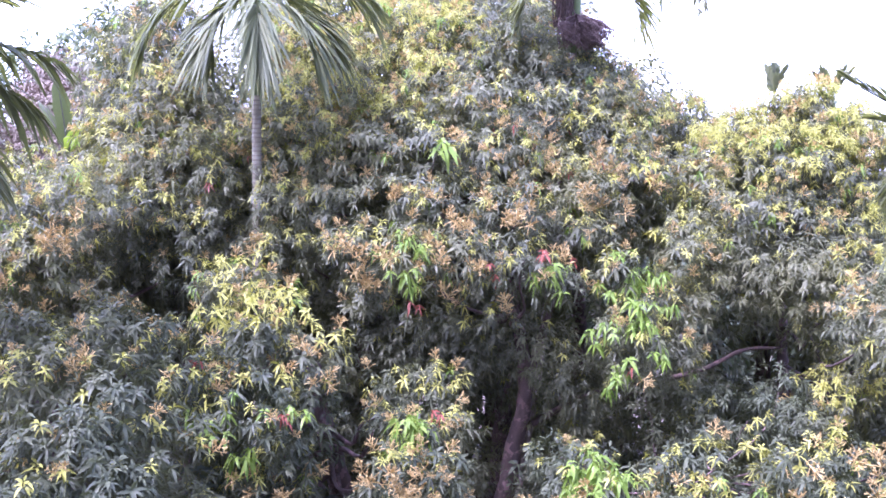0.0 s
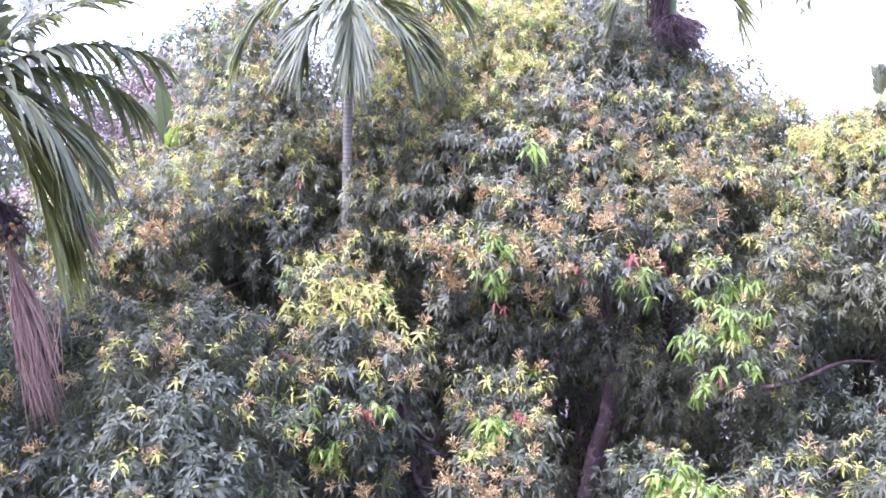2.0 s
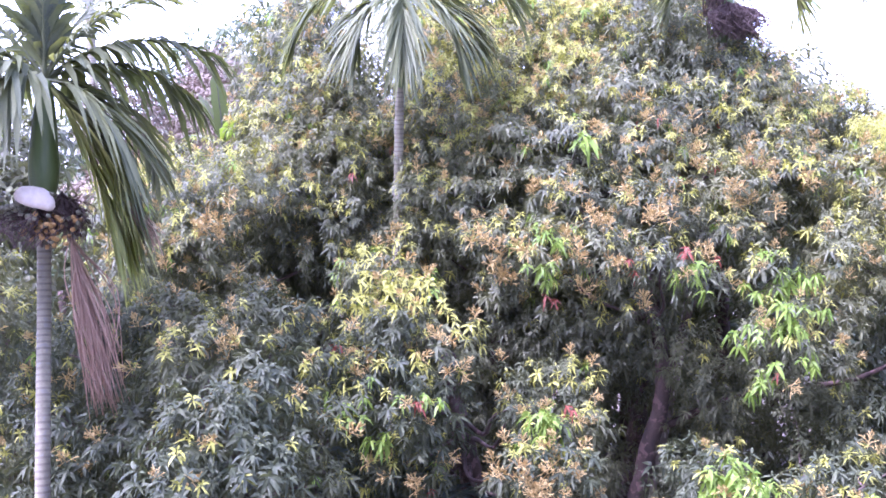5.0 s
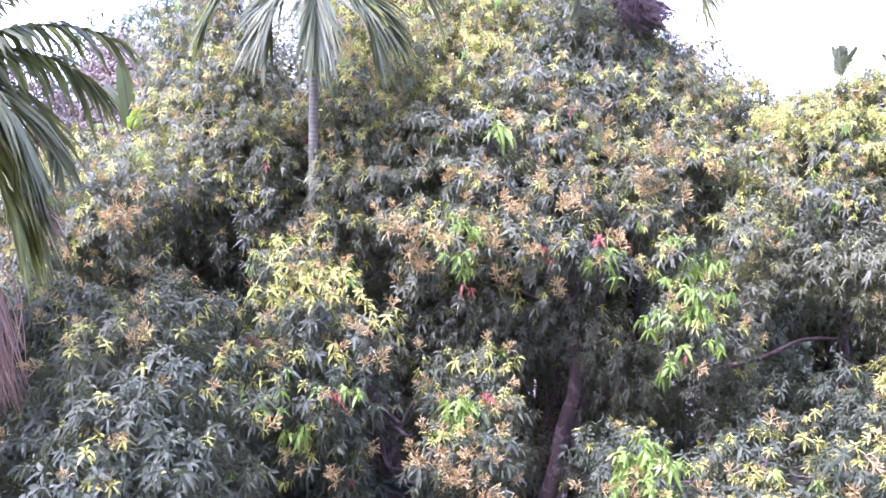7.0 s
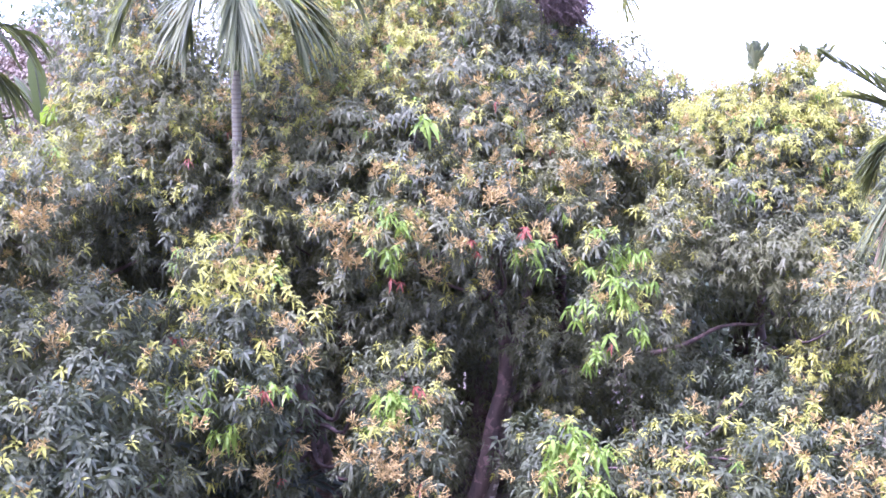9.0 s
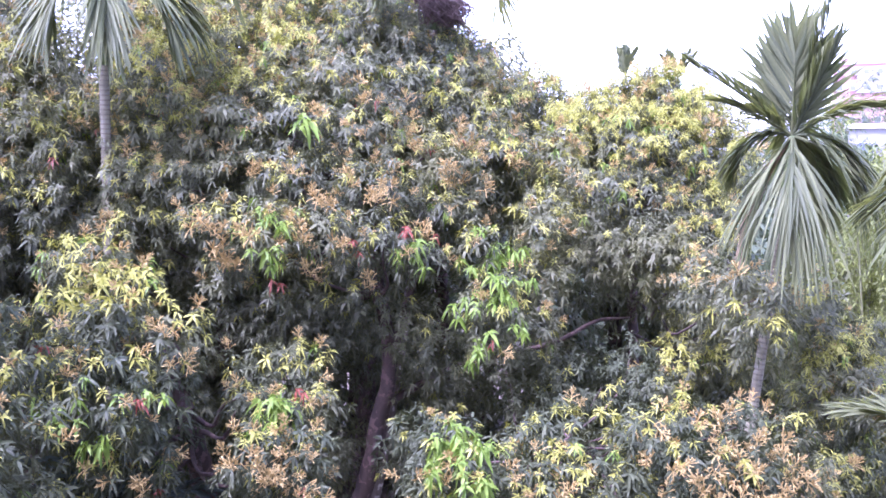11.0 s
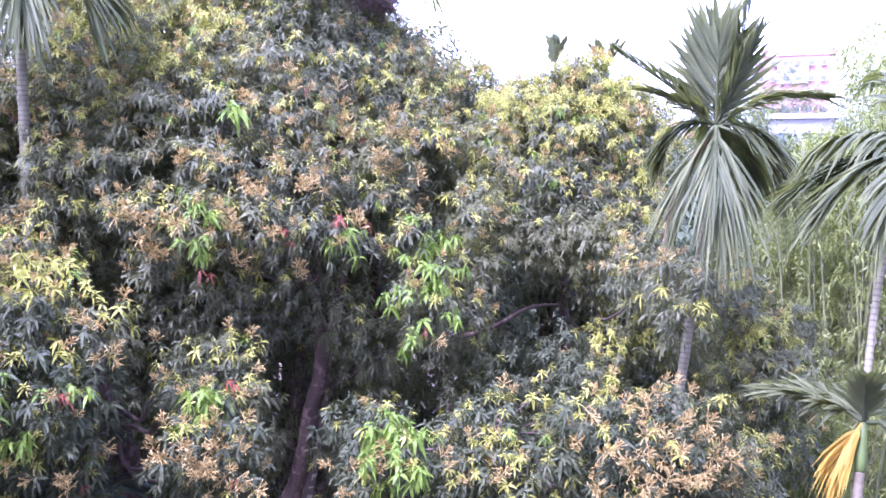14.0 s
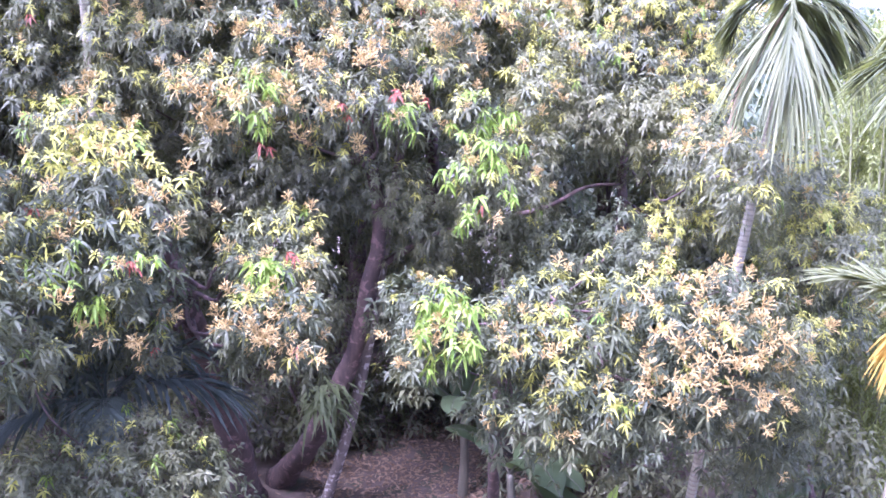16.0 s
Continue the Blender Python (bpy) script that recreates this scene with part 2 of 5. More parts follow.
def blades(base, way, flat, length, width, droop, fold=0.25, fine=True):
    """Many leaf blades at once: base, way and flat (the blade's upper side) are N x 3; the rest N or numbers. fine=None: one bent quad each."""
    base, way = np.asarray(base, float), unit(np.asarray(way, float))
    n = len(base)
    length, width, droop = (np.broadcast_to(np.asarray(q, float), (n,)) for q in (length, width, droop))
    side = unit(np.cross(way, flat))
    up = np.cross(side, way)
    if fine:
        stations, spans = (0.0, 0.32, 0.68, 1.0), (0.0, 1.0, 0.78, 0.0)
    else:
        stations, spans = (0.0, 0.45, 1.0), (0.0, 1.0, 0.0)
    if fine is None:
        c = base + way * (length * 0.45)[:, None]
        c[:, 2] -= droop * length * 0.15
        e, tip = side * (width / 2)[:, None], base + way * length[:, None]
        tip[:, 2] -= droop * length
        verts = np.stack([base, c - e, tip, c + e], 1).reshape(-1, 3)
        return verts, np.zeros((0, 3), int), np.arange(4 * n).reshape(n, 4), 0, 1
    cols = []
    for s, w in zip(stations, spans):
        c = base + way * (length * s)[:, None]
        c[:, 2] -= droop * length * s * s
        if w == 0:
            cols.append(c)
        else:
            e = side * (width * w / 2)[:, None]
            lift = up * (width * w * fold / 2)[:, None]
            cols += [c - e + lift, c, c + e + lift]
    verts = np.stack(cols, 1).reshape(-1, 3)
    per = len(cols)
    if fine:
        tri = np.array([[0, 2, 1], [0, 3, 2], [4, 5, 7], [5, 6, 7]])
        quad = np.array([[1, 2, 5, 4], [2, 3, 6, 5]])
    else:
        tri = np.array([[0, 2, 1], [0, 3, 2], [1, 2, 4], [2, 3, 4]])
        quad = np.zeros((0, 4), int)
    off = (np.arange(n) * per)[:, None, None]
    return verts, (tri[None] + off).reshape(-1, 3), (quad[None] + off).reshape(-1, 4), len(tri), len(quad)


# ---------------------------------------------------------------- ground
def ground_height(x, y):
    return 0.25 * noise.noise(Vector((x * 0.15, y * 0.15, 3.0))) + 0.05 * noise.noise(Vector((x, y, 1.0)))


def build_ground():
    xs = np.concatenate([[-1500, -400, -120], np.linspace(-40, 40, 81), [120, 400, 1500]])
    ys = np.concatenate([[-1500, -400, -100], np.linspace(-10, 60, 71), [150, 400, 1500]])
    v = [(x, y, ground_height(x, y) if abs(x) < 41 and -11 < y < 61 else 0.0) for y in ys for x in xs]
    nx = len(xs)
    q = [(j * nx + i, j * nx + i + 1, (j + 1) * nx + i + 1, (j + 1) * nx + i) for j in range(len(ys) - 1) for i in range(nx - 1)]
    tagged(new("ground", make_mesh("ground", v, [(q, 0)], [EARTH])), "brown earth under the trees strewn with dry fallen leaves", "ground", kind="structure")
    rng = np.random.default_rng(5)
    n = 11000
    p = np.stack([rng.uniform(-14, 16, n), rng.uniform(8, 24, n), np.zeros(n)], 1)
    p[:4500, 0], p[:4500, 1] = rng.uniform(0.0, 3.6, 4500), rng.uniform(11.2, 15.5, 4500)
    p[:, 2] = [ground_height(a, b) + 0.015 for a, b, _ in p]
    a = rng.uniform(0, 6.28, n)
    w = np.stack([np.cos(a), np.sin(a), rng.uniform(0, 0.3, n)], 1)
    fl = np.array([0, 0, 1.0]) + rng.normal(0, 0.35, (n, 3))
    vv, t, qd, _, _ = blades(p, w, fl, rng.uniform(0.07, 0.13, n), rng.uniform(0.022, 0.04, n), rng.uniform(-0.1, 0.2, n))
    tagged(new("fallen_leaves", make_mesh("fallen_leaves", vv, [(t, 0), (qd, 0)], [LITTER])), "dry brown fallen leaves lying on the earth", "leaf litter", kind="stuff")


build_ground()


def build_unseen_house():
    """The house that the camera looks out from, unseen: terrace slab underfoot, plain wall behind, added this tall to
    block sky light.
    """
    bm = bmesh.new()
    for lo, hi in (((-13, -1.9, 0), (13, -1.6, 18.0)), ((-13, -12, 0), (-12.7, -1.9, 18.0)), ((12.7, -12, 0), (13, -1.9, 18.0)), ((-13, -12.3, 0), (13, -12, 18.0)), ((-13, -12.3, 18.0), (13, -1.6, 18.3)), ((-13, -1.6, 5.7), (13, -0.35, 5.9))):
        v = [bm.verts.new((x, y, z)) for z in (lo[2], hi[2]) for y in (lo[1], hi[1]) for x in (lo[0], hi[0])]
        for f in ((0, 2, 3, 1), (4, 5, 7, 6), (0, 1, 5, 4), (2, 6, 7, 3), (0, 4, 6, 2), (1, 3, 7, 5)):
            bm.faces.new([v[i] for i in f])
    me = bpy.data.meshes.new("wall_south")
    bm.to_mesh(me)
    bm.free()
    me.materials.append(CONCRETE)
    tagged(new("wall_south", me), "unseen plain grey concrete house wall with a terrace slab, added to block sky light", "wall", kind="structure")


build_unseen_house()

# ---------------------------------------------------------------- mango trees
# share of yellow shoots, lime shoots, flower panicles, red shoots; leaf size
KINDS = {"g": (0.3, 0.008, 0.05, 0.001, 1.0), "d": (0.05, 0.0, 0.0, 0.0, 0.95), "b": (0.07, 0.006, 0.05, 0.0, 1.08), "y": (0.48, 0.015, 0.07, 0.0, 1.0),
         "Y": (0.64, 0.03, 0.10, 0.0, 1.0), "f": (0.2, 0.015, 0.13, 0.003, 1.0), "p": (0.14, 0.01, 0.26, 0.0, 1.0), "R": (0.95, 0.03, 0.04, 0.0, 0.9), "r": (0.7, 0.02, 0.04, 0.0, 0.9), "U": (0.12, 0.03, 0.0, 0.0, 0.9), "l": (0.24, 0.16, 0.09, 0.006, 1.05)}
BOUGHS = []
# bearing, height angle, distance, radius, kind
BOUGHS.append(("left", [
    (-17.9, 5.6, 13.5, 0.69, "g"), (-19.7, 1.7, 13.0, 0.73, "y"), (-25.1, -0.8, 13.0, 0.73, "y"), (-28.3, -1.9, 13.0, 0.66, "y"),
    (-15.8, 2.8, 13.0, 0.66, "g"), (-14.8, -0.1, 12.5, 0.56, "g"), (-18.4, 0.3, 12.5, 0.7, "g"), (-22.5, -1.5, 12.0, 0.68, "g"),
    (-27.1, -2.8, 12.0, 0.68, "y"), (-30.0, -3.8, 12.0, 0.61, "g"), (-25.3, -4.9, 11.5, 0.58, "f"), (-29.2, -6.5, 11.5, 0.52, "f"),
    (-20.6, -4.0, 12.6, 0.57, "d"), (-23.0, -6.8, 12.0, 0.54, "g"), (-20.0, 5.1, 14.5, 0.65, "g"), (-18.9, -6.9, 13.0, 0.51, "d"),
    (-21.8, -9.0, 13.0, 0.51, "d"), (-19.0, 7.6, 14.0, 0.63, "g"), (-16.8, 9.1, 14.0, 0.63, "g"),
]))
BOUGHS.append(("left", [
    (-19.9, 4.7, 14.5, 0.57, "g"), (-18.1, 10.1, 14.5, 0.57, "y"), (-15.7, 6.2, 13.5, 0.61, "g"), (-19.8, 2.9, 13.2, 0.52, "y"),
    (-17.6, 4.8, 13.0, 0.59, "y"), (-14.3, 2.9, 13.2, 0.45, "g"), (-28.4, -2.1, 12.5, 0.56, "y"), (-25.7, -2.9, 12.0, 0.54, "f"),
    (-28.2, -5.3, 11.5, 0.52, "f"), (-30.3, -8.5, 11.0, 0.43, "g"), (-24.3, -7.3, 12.5, 0.49, "d"), (-20.3, -7.6, 13.0, 0.44, "d"),
    (-17.1, -6.6, 13.0, 0.4, "d"), (-17.9, -9.9, 12.8, 0.4, "d"), (-23.2, -10.3, 12.5, 0.42, "d"), (-19.6, -5.1, 12.8, 0.43, "g"),
    (-14.3, 0.7, 13.0, 0.51, "g"), (-16.9, 0.7, 12.8, 0.51, "g"), (-15.1, -2.6, 13.0, 0.44, "d"),
]))
BOUGHS.append(("left", [
    (-19.1, 0.7, 12.6, 0.5, "g"), (-16.6, -1.9, 12.6, 0.58, "g"), (-16.0, -4.6, 12.7, 0.52, "b"), (-18.3, -3.2, 12.4, 0.58, "g"),
    (-14.4, -4.4, 12.9, 0.46, "b"), (-20.6, -2.2, 12.3, 0.55, "g"), (-18.6, -5.6, 12.5, 0.44, "b"), (-13.4, -1.6, 12.7, 0.46, "g"), (-15.6, -7.2, 12.8, 0.4, "b"), (-13.6, 1.2, 12.5, 0.46, "g"), (-16.2, 1.8, 12.3, 0.5, "g"), (-15.4, -3.0, 11.9, 0.44, "g"), (-13.3, -4.2, 12.0, 0.4, "b"), (-16.8, -5.4, 11.8, 0.38, "b"), (-14.5, 0.0, 12.0, 0.42, "g"), (-18.6, -1.4, 11.9, 0.42, "g"),
]))
BOUGHS.append(("near", [
    (-29.3, -9.2, 10.0, 0.51, "b"), (-26.1, -9.4, 9.7, 0.38, "b"), (-21.4, -10.1, 9.0, 0.51, "b"), (-24.9, -12.3, 8.5, 0.53, "g"),
    (-28.8, -12.0, 9.6, 0.49, "b"), (-20.9, -14.0, 8.2, 0.51, "b"), (-24.1, -16.5, 7.8, 0.53, "b"), (-28.4, -16.7, 8.9, 0.55, "b"),
    (-18.8, -17.0, 8.2, 0.46, "b"), (-21.8, -19.8, 7.6, 0.47, "b"), (-26.9, -19.8, 7.6, 0.47, "b"), (-17.3, -12.1, 9.0, 0.36, "g"),
    (-17.5, -20.2, 8.3, 0.28, "g"), (-36.5, -9.4, 10.2, 0.58, "g"), (-36.6, -13.4, 10.0, 0.56, "g"), (-37.4, -17.6, 9.8, 0.55, "g"),
    (-33.5, -15.8, 9.6, 0.54, "b"), (-36.7, -6.7, 10.6, 0.48, "g"), (-32.7, -11.1, 9.9, 0.5, "g"),
]))
BOUGHS.append(("near", [
    (-32.0, -18.3, 9.3, 0.47, "b"),
]))
BOUGHS.append(("mid", [
    (-13.5, -6.7, 10.0, 0.45, "Y"), (-15.0, -9.4, 9.8, 0.39, "Y"), (-11.3, -8.6, 9.8, 0.44, "Y"), (-11.7, -11.4, 9.3, 0.47, "b"),
    (-8.7, -11.6, 9.3, 0.42, "g"), (-14.7, -12.7, 9.3, 0.37, "Y"), (-12.5, -14.8, 9.0, 0.51, "g"), (-9.1, -14.9, 9.2, 0.36, "b"),
    (-15.3, -16.0, 9.0, 0.25, "l"), (-15.7, -14.0, 9.2, 0.23, "Y"), (-10.7, -17.4, 9.2, 0.42, "g"), (-12.6, -18.9, 9.3, 0.37, "g"),
    (-9.9, -20.3, 9.4, 0.32, "f"), (-3.0, -13.9, 10.0, 0.34, "f"), (-0.3, -13.7, 10.0, 0.34, "g"), (-3.8, -16.3, 9.6, 0.32, "g"),
    (-1.8, -17.0, 9.4, 0.37, "l"), (0.8, -16.1, 9.7, 0.27, "g"), (-3.4, -19.3, 9.0, 0.36, "f"),
]))
BOUGHS.append(("mid", [
    (-0.3, -19.3, 9.0, 0.3, "f"), (-4.5, -20.7, 9.2, 0.31, "f"), (-0.7, -21.4, 9.0, 0.3, "f"),
]))
BOUGHS.append(("main", [
    (-9.6, 8.3, 14.5, 0.63, "Y"), (-6.7, 7.2, 14.0, 0.76, "Y"), (-3.0, 9.0, 14.0, 0.76, "Y"), (0.7, 8.3, 13.7, 0.74, "Y"),
    (4.3, 7.2, 13.5, 0.73, "b"), (7.2, 6.8, 13.5, 0.66, "b"), (10.0, 5.3, 13.5, 0.61, "y"), (12.2, 3.1, 13.3, 0.52, "Y"),
    (-8.9, 4.7, 13.0, 0.66, "Y"), (-5.2, 4.7, 12.5, 0.7, "Y"), (-1.2, 5.1, 12.3, 0.69, "Y"), (2.9, 4.3, 12.0, 0.68, "b"),
    (6.5, 3.6, 12.3, 0.62, "g"), (9.8, 2.4, 12.5, 0.56, "g"), (-9.0, 1.0, 12.0, 0.63, "g"), (-4.5, 1.4, 11.8, 0.67, "b"),
    (-0.4, 1.4, 11.5, 0.65, "g"), (3.7, 1.0, 11.5, 0.65, "f"), (7.7, -0.1, 11.8, 0.6, "g"),
]))
BOUGHS.append(("main", [
    (10.9, -0.1, 12.3, 0.55, "g"), (13.0, -0.1, 12.0, 0.41, "f"), (-10.3, -1.7, 11.6, 0.54, "g"), (-7.5, -2.1, 11.4, 0.53, "b"),
    (-3.8, -1.9, 11.2, 0.57, "b"), (-0.0, -2.3, 10.8, 0.55, "f"), (4.4, -2.7, 10.8, 0.55, "f"), (7.7, -3.4, 11.3, 0.51, "g"),
    (-5.3, -4.9, 10.6, 0.48, "f"), (-2.3, -5.3, 10.3, 0.46, "l"), (1.5, -5.3, 10.3, 0.46, "f"), (5.2, -5.6, 10.3, 0.46, "g"),
    (7.4, -6.7, 10.4, 0.29, "l"), (-4.9, -7.8, 10.5, 0.3, "f"), (-1.1, -8.3, 10.4, 0.35, "g"), (3.0, -8.3, 10.5, 0.36, "f"),
    (-10.2, -4.4, 11.4, 0.44, "g"), (-1.9, -10.7, 12.0, 0.54, "d"), (1.9, -11.6, 11.8, 0.53, "d"),
]))
BOUGHS.append(("main", [
    (6.4, -11.5, 11.8, 0.53, "d"), (8.3, -13.6, 11.5, 0.45, "d"), (-6.8, -9.4, 12.5, 0.49, "d"), (-7.6, -5.2, 12.3, 0.44, "b"),
    (-8.6, 6.1, 14.1, 0.54, "g"), (11.4, -5.9, 10.6, 0.3, "l"), (13.1, -6.5, 10.8, 0.3, "l"), (15.8, -5.4, 10.8, 0.37, "f"),
    (12.5, -9.1, 10.4, 0.35, "g"), (11.1, -10.2, 10.3, 0.29, "l"), (13.6, -10.5, 10.3, 0.29, "l"), (11.9, -12.3, 10.3, 0.29, "l"),
    (15.6, -8.2, 11.0, 0.37, "g"), (15.4, -11.1, 10.8, 0.3, "f"), (2.6, -10.9, 11.9, 0.4, "d"), (1.0, -13.5, 12.0, 0.37, "d"),
    (7.1, -15.5, 12.0, 0.41, "d"), (1.5, -16.4, 12.2, 0.34, "d"),
]))
BOUGHS.append(("main", [
    (6.9, -18.8, 12.2, 0.38, "d"), (1.9, -19.4, 12.4, 0.31, "d"), (-0.3, -10.8, 12.3, 0.42, "d"), (9.1, -16.6, 11.8, 0.33, "d"),
    (0.8, -13.1, 12.1, 0.41, "d"), (1.4, -18.4, 12.2, 0.38, "d"), (-0.3, -10.2, 11.8, 0.4, "d"),
    (-3.8, -10.8, 12.0, 0.37, "d"), (6.4, -19.9, 12.0, 0.37, "d"), (9.5, -15.2, 11.8, 0.4, "d"),
    (-6.8, -12.4, 12.0, 0.37, "d"), (-7.2, -16.1, 12.2, 0.38, "d"), (-10.8, 2.8, 12.6, 0.52, "g"),
    (-10.6, -0.8, 12.6, 0.43, "d"), (-9.4, 6.2, 13.9, 0.6, "g"), (-7.6, 3.4, 12.1, 0.55, "y"),
]))
BOUGHS.append(("main", [
    (-10.2, -3.8, 12.8, 0.43, "d"), (-2.0, 11.8, 16.2, 0.9, "Y"), (3.0, 12.0, 16.2, 0.9, "Y"), (-6.0, 11.4, 16.2, 0.85, "Y"),
    (6.2, 10.6, 15.8, 0.75, "y"), (0.5, 10.6, 15.4, 0.85, "Y"), (-9.0, 10.4, 16.0, 0.8, "Y"), (4.0, 9.4, 14.8, 0.75, "b"),
    (-7.2, 9.6, 15.2, 0.75, "Y"), (-4.0, 6.8, 13.5, 0.65, "Y"), (-1.0, 9.6, 15.0, 0.75, "Y"), (2.2, 7.2, 13.4, 0.65, "g"),
    (7.9, 8.2, 14.0, 0.6, "b"), (9.8, 4.2, 12.9, 0.55, "g"), (9.7, -1.4, 11.3, 0.46, "f"), (9.3, -3.6, 11.1, 0.4, "g"), (10.8, -3.0, 11.4, 0.36, "f"), (8.4, 5.6, 13.0, 0.55, "b"), (11.4, 1.8, 12.6, 0.5, "g"), (11.7, 4.6, 13.3, 0.52, "b"), (10.2, 6.6, 13.6, 0.45, "g"), (13.4, 3.4, 13.6, 0.5, "y"), (14.8, 3.2, 14.0, 0.42, "y"), (12.6, 0.9, 12.4, 0.42, "g"), (-3.0, 3.2, 11.9, 0.6, "Y"), (-7.0, 2.8, 12.4, 0.6, "y"),
]))
BOUGHS.append(("right", [
    (15.8, 3.8, 15.0, 0.53, "R"), (17.7, 1.5, 13.0, 0.54, "R"), (20.8, 2.9, 13.0, 0.59, "R"), (23.9, 2.9, 13.0, 0.59, "R"),
    (26.4, 1.0, 13.2, 0.48, "r"), (19.9, 0.0, 12.5, 0.63, "r"), (23.6, -0.0, 12.3, 0.62, "r"), (26.5, -1.1, 12.6, 0.57, "r"),
    (16.9, -0.7, 12.5, 0.49, "g"), (18.8, -3.0, 12.0, 0.61, "g"), (22.5, -3.3, 12.0, 0.61, "g"), (25.8, -4.0, 12.2, 0.55, "r"),
    (16.2, -4.5, 11.5, 0.52, "g"), (20.0, -6.3, 11.8, 0.53, "d"), (23.3, -6.3, 11.6, 0.52, "d"), (26.2, -6.6, 11.6, 0.52, "r"),
    (24.4, -9.2, 11.9, 0.43, "g"), (27.0, -8.8, 10.8, 0.49, "f"), (29.1, -9.2, 9.8, 0.39, "f"),
]))
BOUGHS.append(("right", [
    (29.7, -11.0, 9.8, 0.3, "r"), (26.3, -11.3, 11.9, 0.48, "r"), (24.9, -13.2, 11.9, 0.43, "R"), (28.1, -12.7, 11.9, 0.43, "r"),
    (32.2, -9.3, 12.0, 0.41, "g"), (32.3, -11.4, 11.5, 0.45, "g"), (22.4, 4.1, 13.1, 0.5, "R"), (23.8, 3.5, 13.0, 0.5, "R"), (19.2, 2.3, 12.8, 0.5, "R"), (25.6, 2.3, 13.0, 0.46, "r"), (17.6, 3.2, 14.0, 0.46, "r"), (21.4, 1.4, 12.4, 0.5, "R"),
    (34.1, -12.7, 11.5, 0.45, "R"), (33.1, -14.8, 11.3, 0.45, "g"),
    (35.7, -11.5, 12.0, 0.41, "g"), (35.8, -14.6, 11.5, 0.45, "d"),
]))
BOUGHS.append(("low", [
    (7.8, -18.1, 9.3, 0.31, "g"), (9.7, -18.5, 8.9, 0.3, "l"), (11.6, -20.7, 8.7, 0.34, "l"), (8.1, -20.9, 9.0, 0.3, "f"),
    (13.9, -19.3, 9.2, 0.31, "g"), (16.6, -18.2, 9.2, 0.36, "g"), (19.7, -18.8, 9.0, 0.41, "y"), (17.0, -21.0, 8.9, 0.35, "y"),
    (20.9, -21.2, 8.8, 0.35, "g"), (23.9, -18.3, 8.9, 0.4, "f"), (26.5, -19.9, 8.7, 0.44, "p"), (29.7, -18.6, 8.8, 0.4, "p"),
    (13.2, -13.8, 11.5, 0.45, "d"), (16.6, -14.2, 11.5, 0.45, "d"), (19.7, -15.2, 11.3, 0.45, "d"), (22.7, -15.1, 11.0, 0.37, "d"),
    (21.6, -18.2, 9.4, 0.34, "g"), (25.3, -17.0, 9.6, 0.32, "y"), (17.8, -15.8, 11.2, 0.38, "d"),
]))
BOUGHS.append(("low", [
    (14.7, -16.4, 11.0, 0.31, "d"), (28.6, -16.9, 9.4, 0.29, "f"), (31.1, -17.4, 9.5, 0.32, "g"), (21.5, -13.3, 11.6, 0.39, "d"),
    (29.5, -20.7, 8.9, 0.4, "p"), (26.9, -23.8, 8.8, 0.4, "p"), (24.9, -22.6, 8.8, 0.35, "p"), (16.8, -25.7, 9.0, 0.41, "y"),
    (20.0, -25.9, 9.0, 0.41, "y"), (14.3, -24.4, 9.0, 0.3, "g"), (27.8, -25.8, 9.0, 0.25, "f"), (8.6, -22.6, 8.8, 0.3, "l"),
    (33.7, -20.2, 11.0, 0.5, "g"), (35.4, -17.9, 11.5, 0.45, "g"), (34.1, -15.3, 11.5, 0.45, "y"), (22.5, -24.3, 8.9, 0.4, "g"), (24.2, -26.2, 9.0, 0.33, "p"), (30.8, -23.6, 9.0, 0.34, "p"), (32.4, -20.6, 9.4, 0.36, "g"),
    (33.8, -23.0, 10.2, 0.4, "g"), (18.4, -23.4, 8.8, 0.38, "y"), (15.4, -22.0, 8.8, 0.34, "g"), (18.8, -27.8, 9.1, 0.28, "g"), (32.2, -26.0, 10.4, 0.4, "b"),
]))
BOUGHS.append(("under", [
    (-15.2, -27.1, 9.5, 0.48, "U"), (-11.2, -26.4, 9.5, 0.48, "U"), (-8.4, -28.6, 9.2, 0.47, "U"), (-12.6, -28.9, 9.0, 0.46, "U"),
    (-17.7, -20.2, 9.0, 0.36, "U"), (-18.4, -27.8, 9.0, 0.46, "d"),
]))


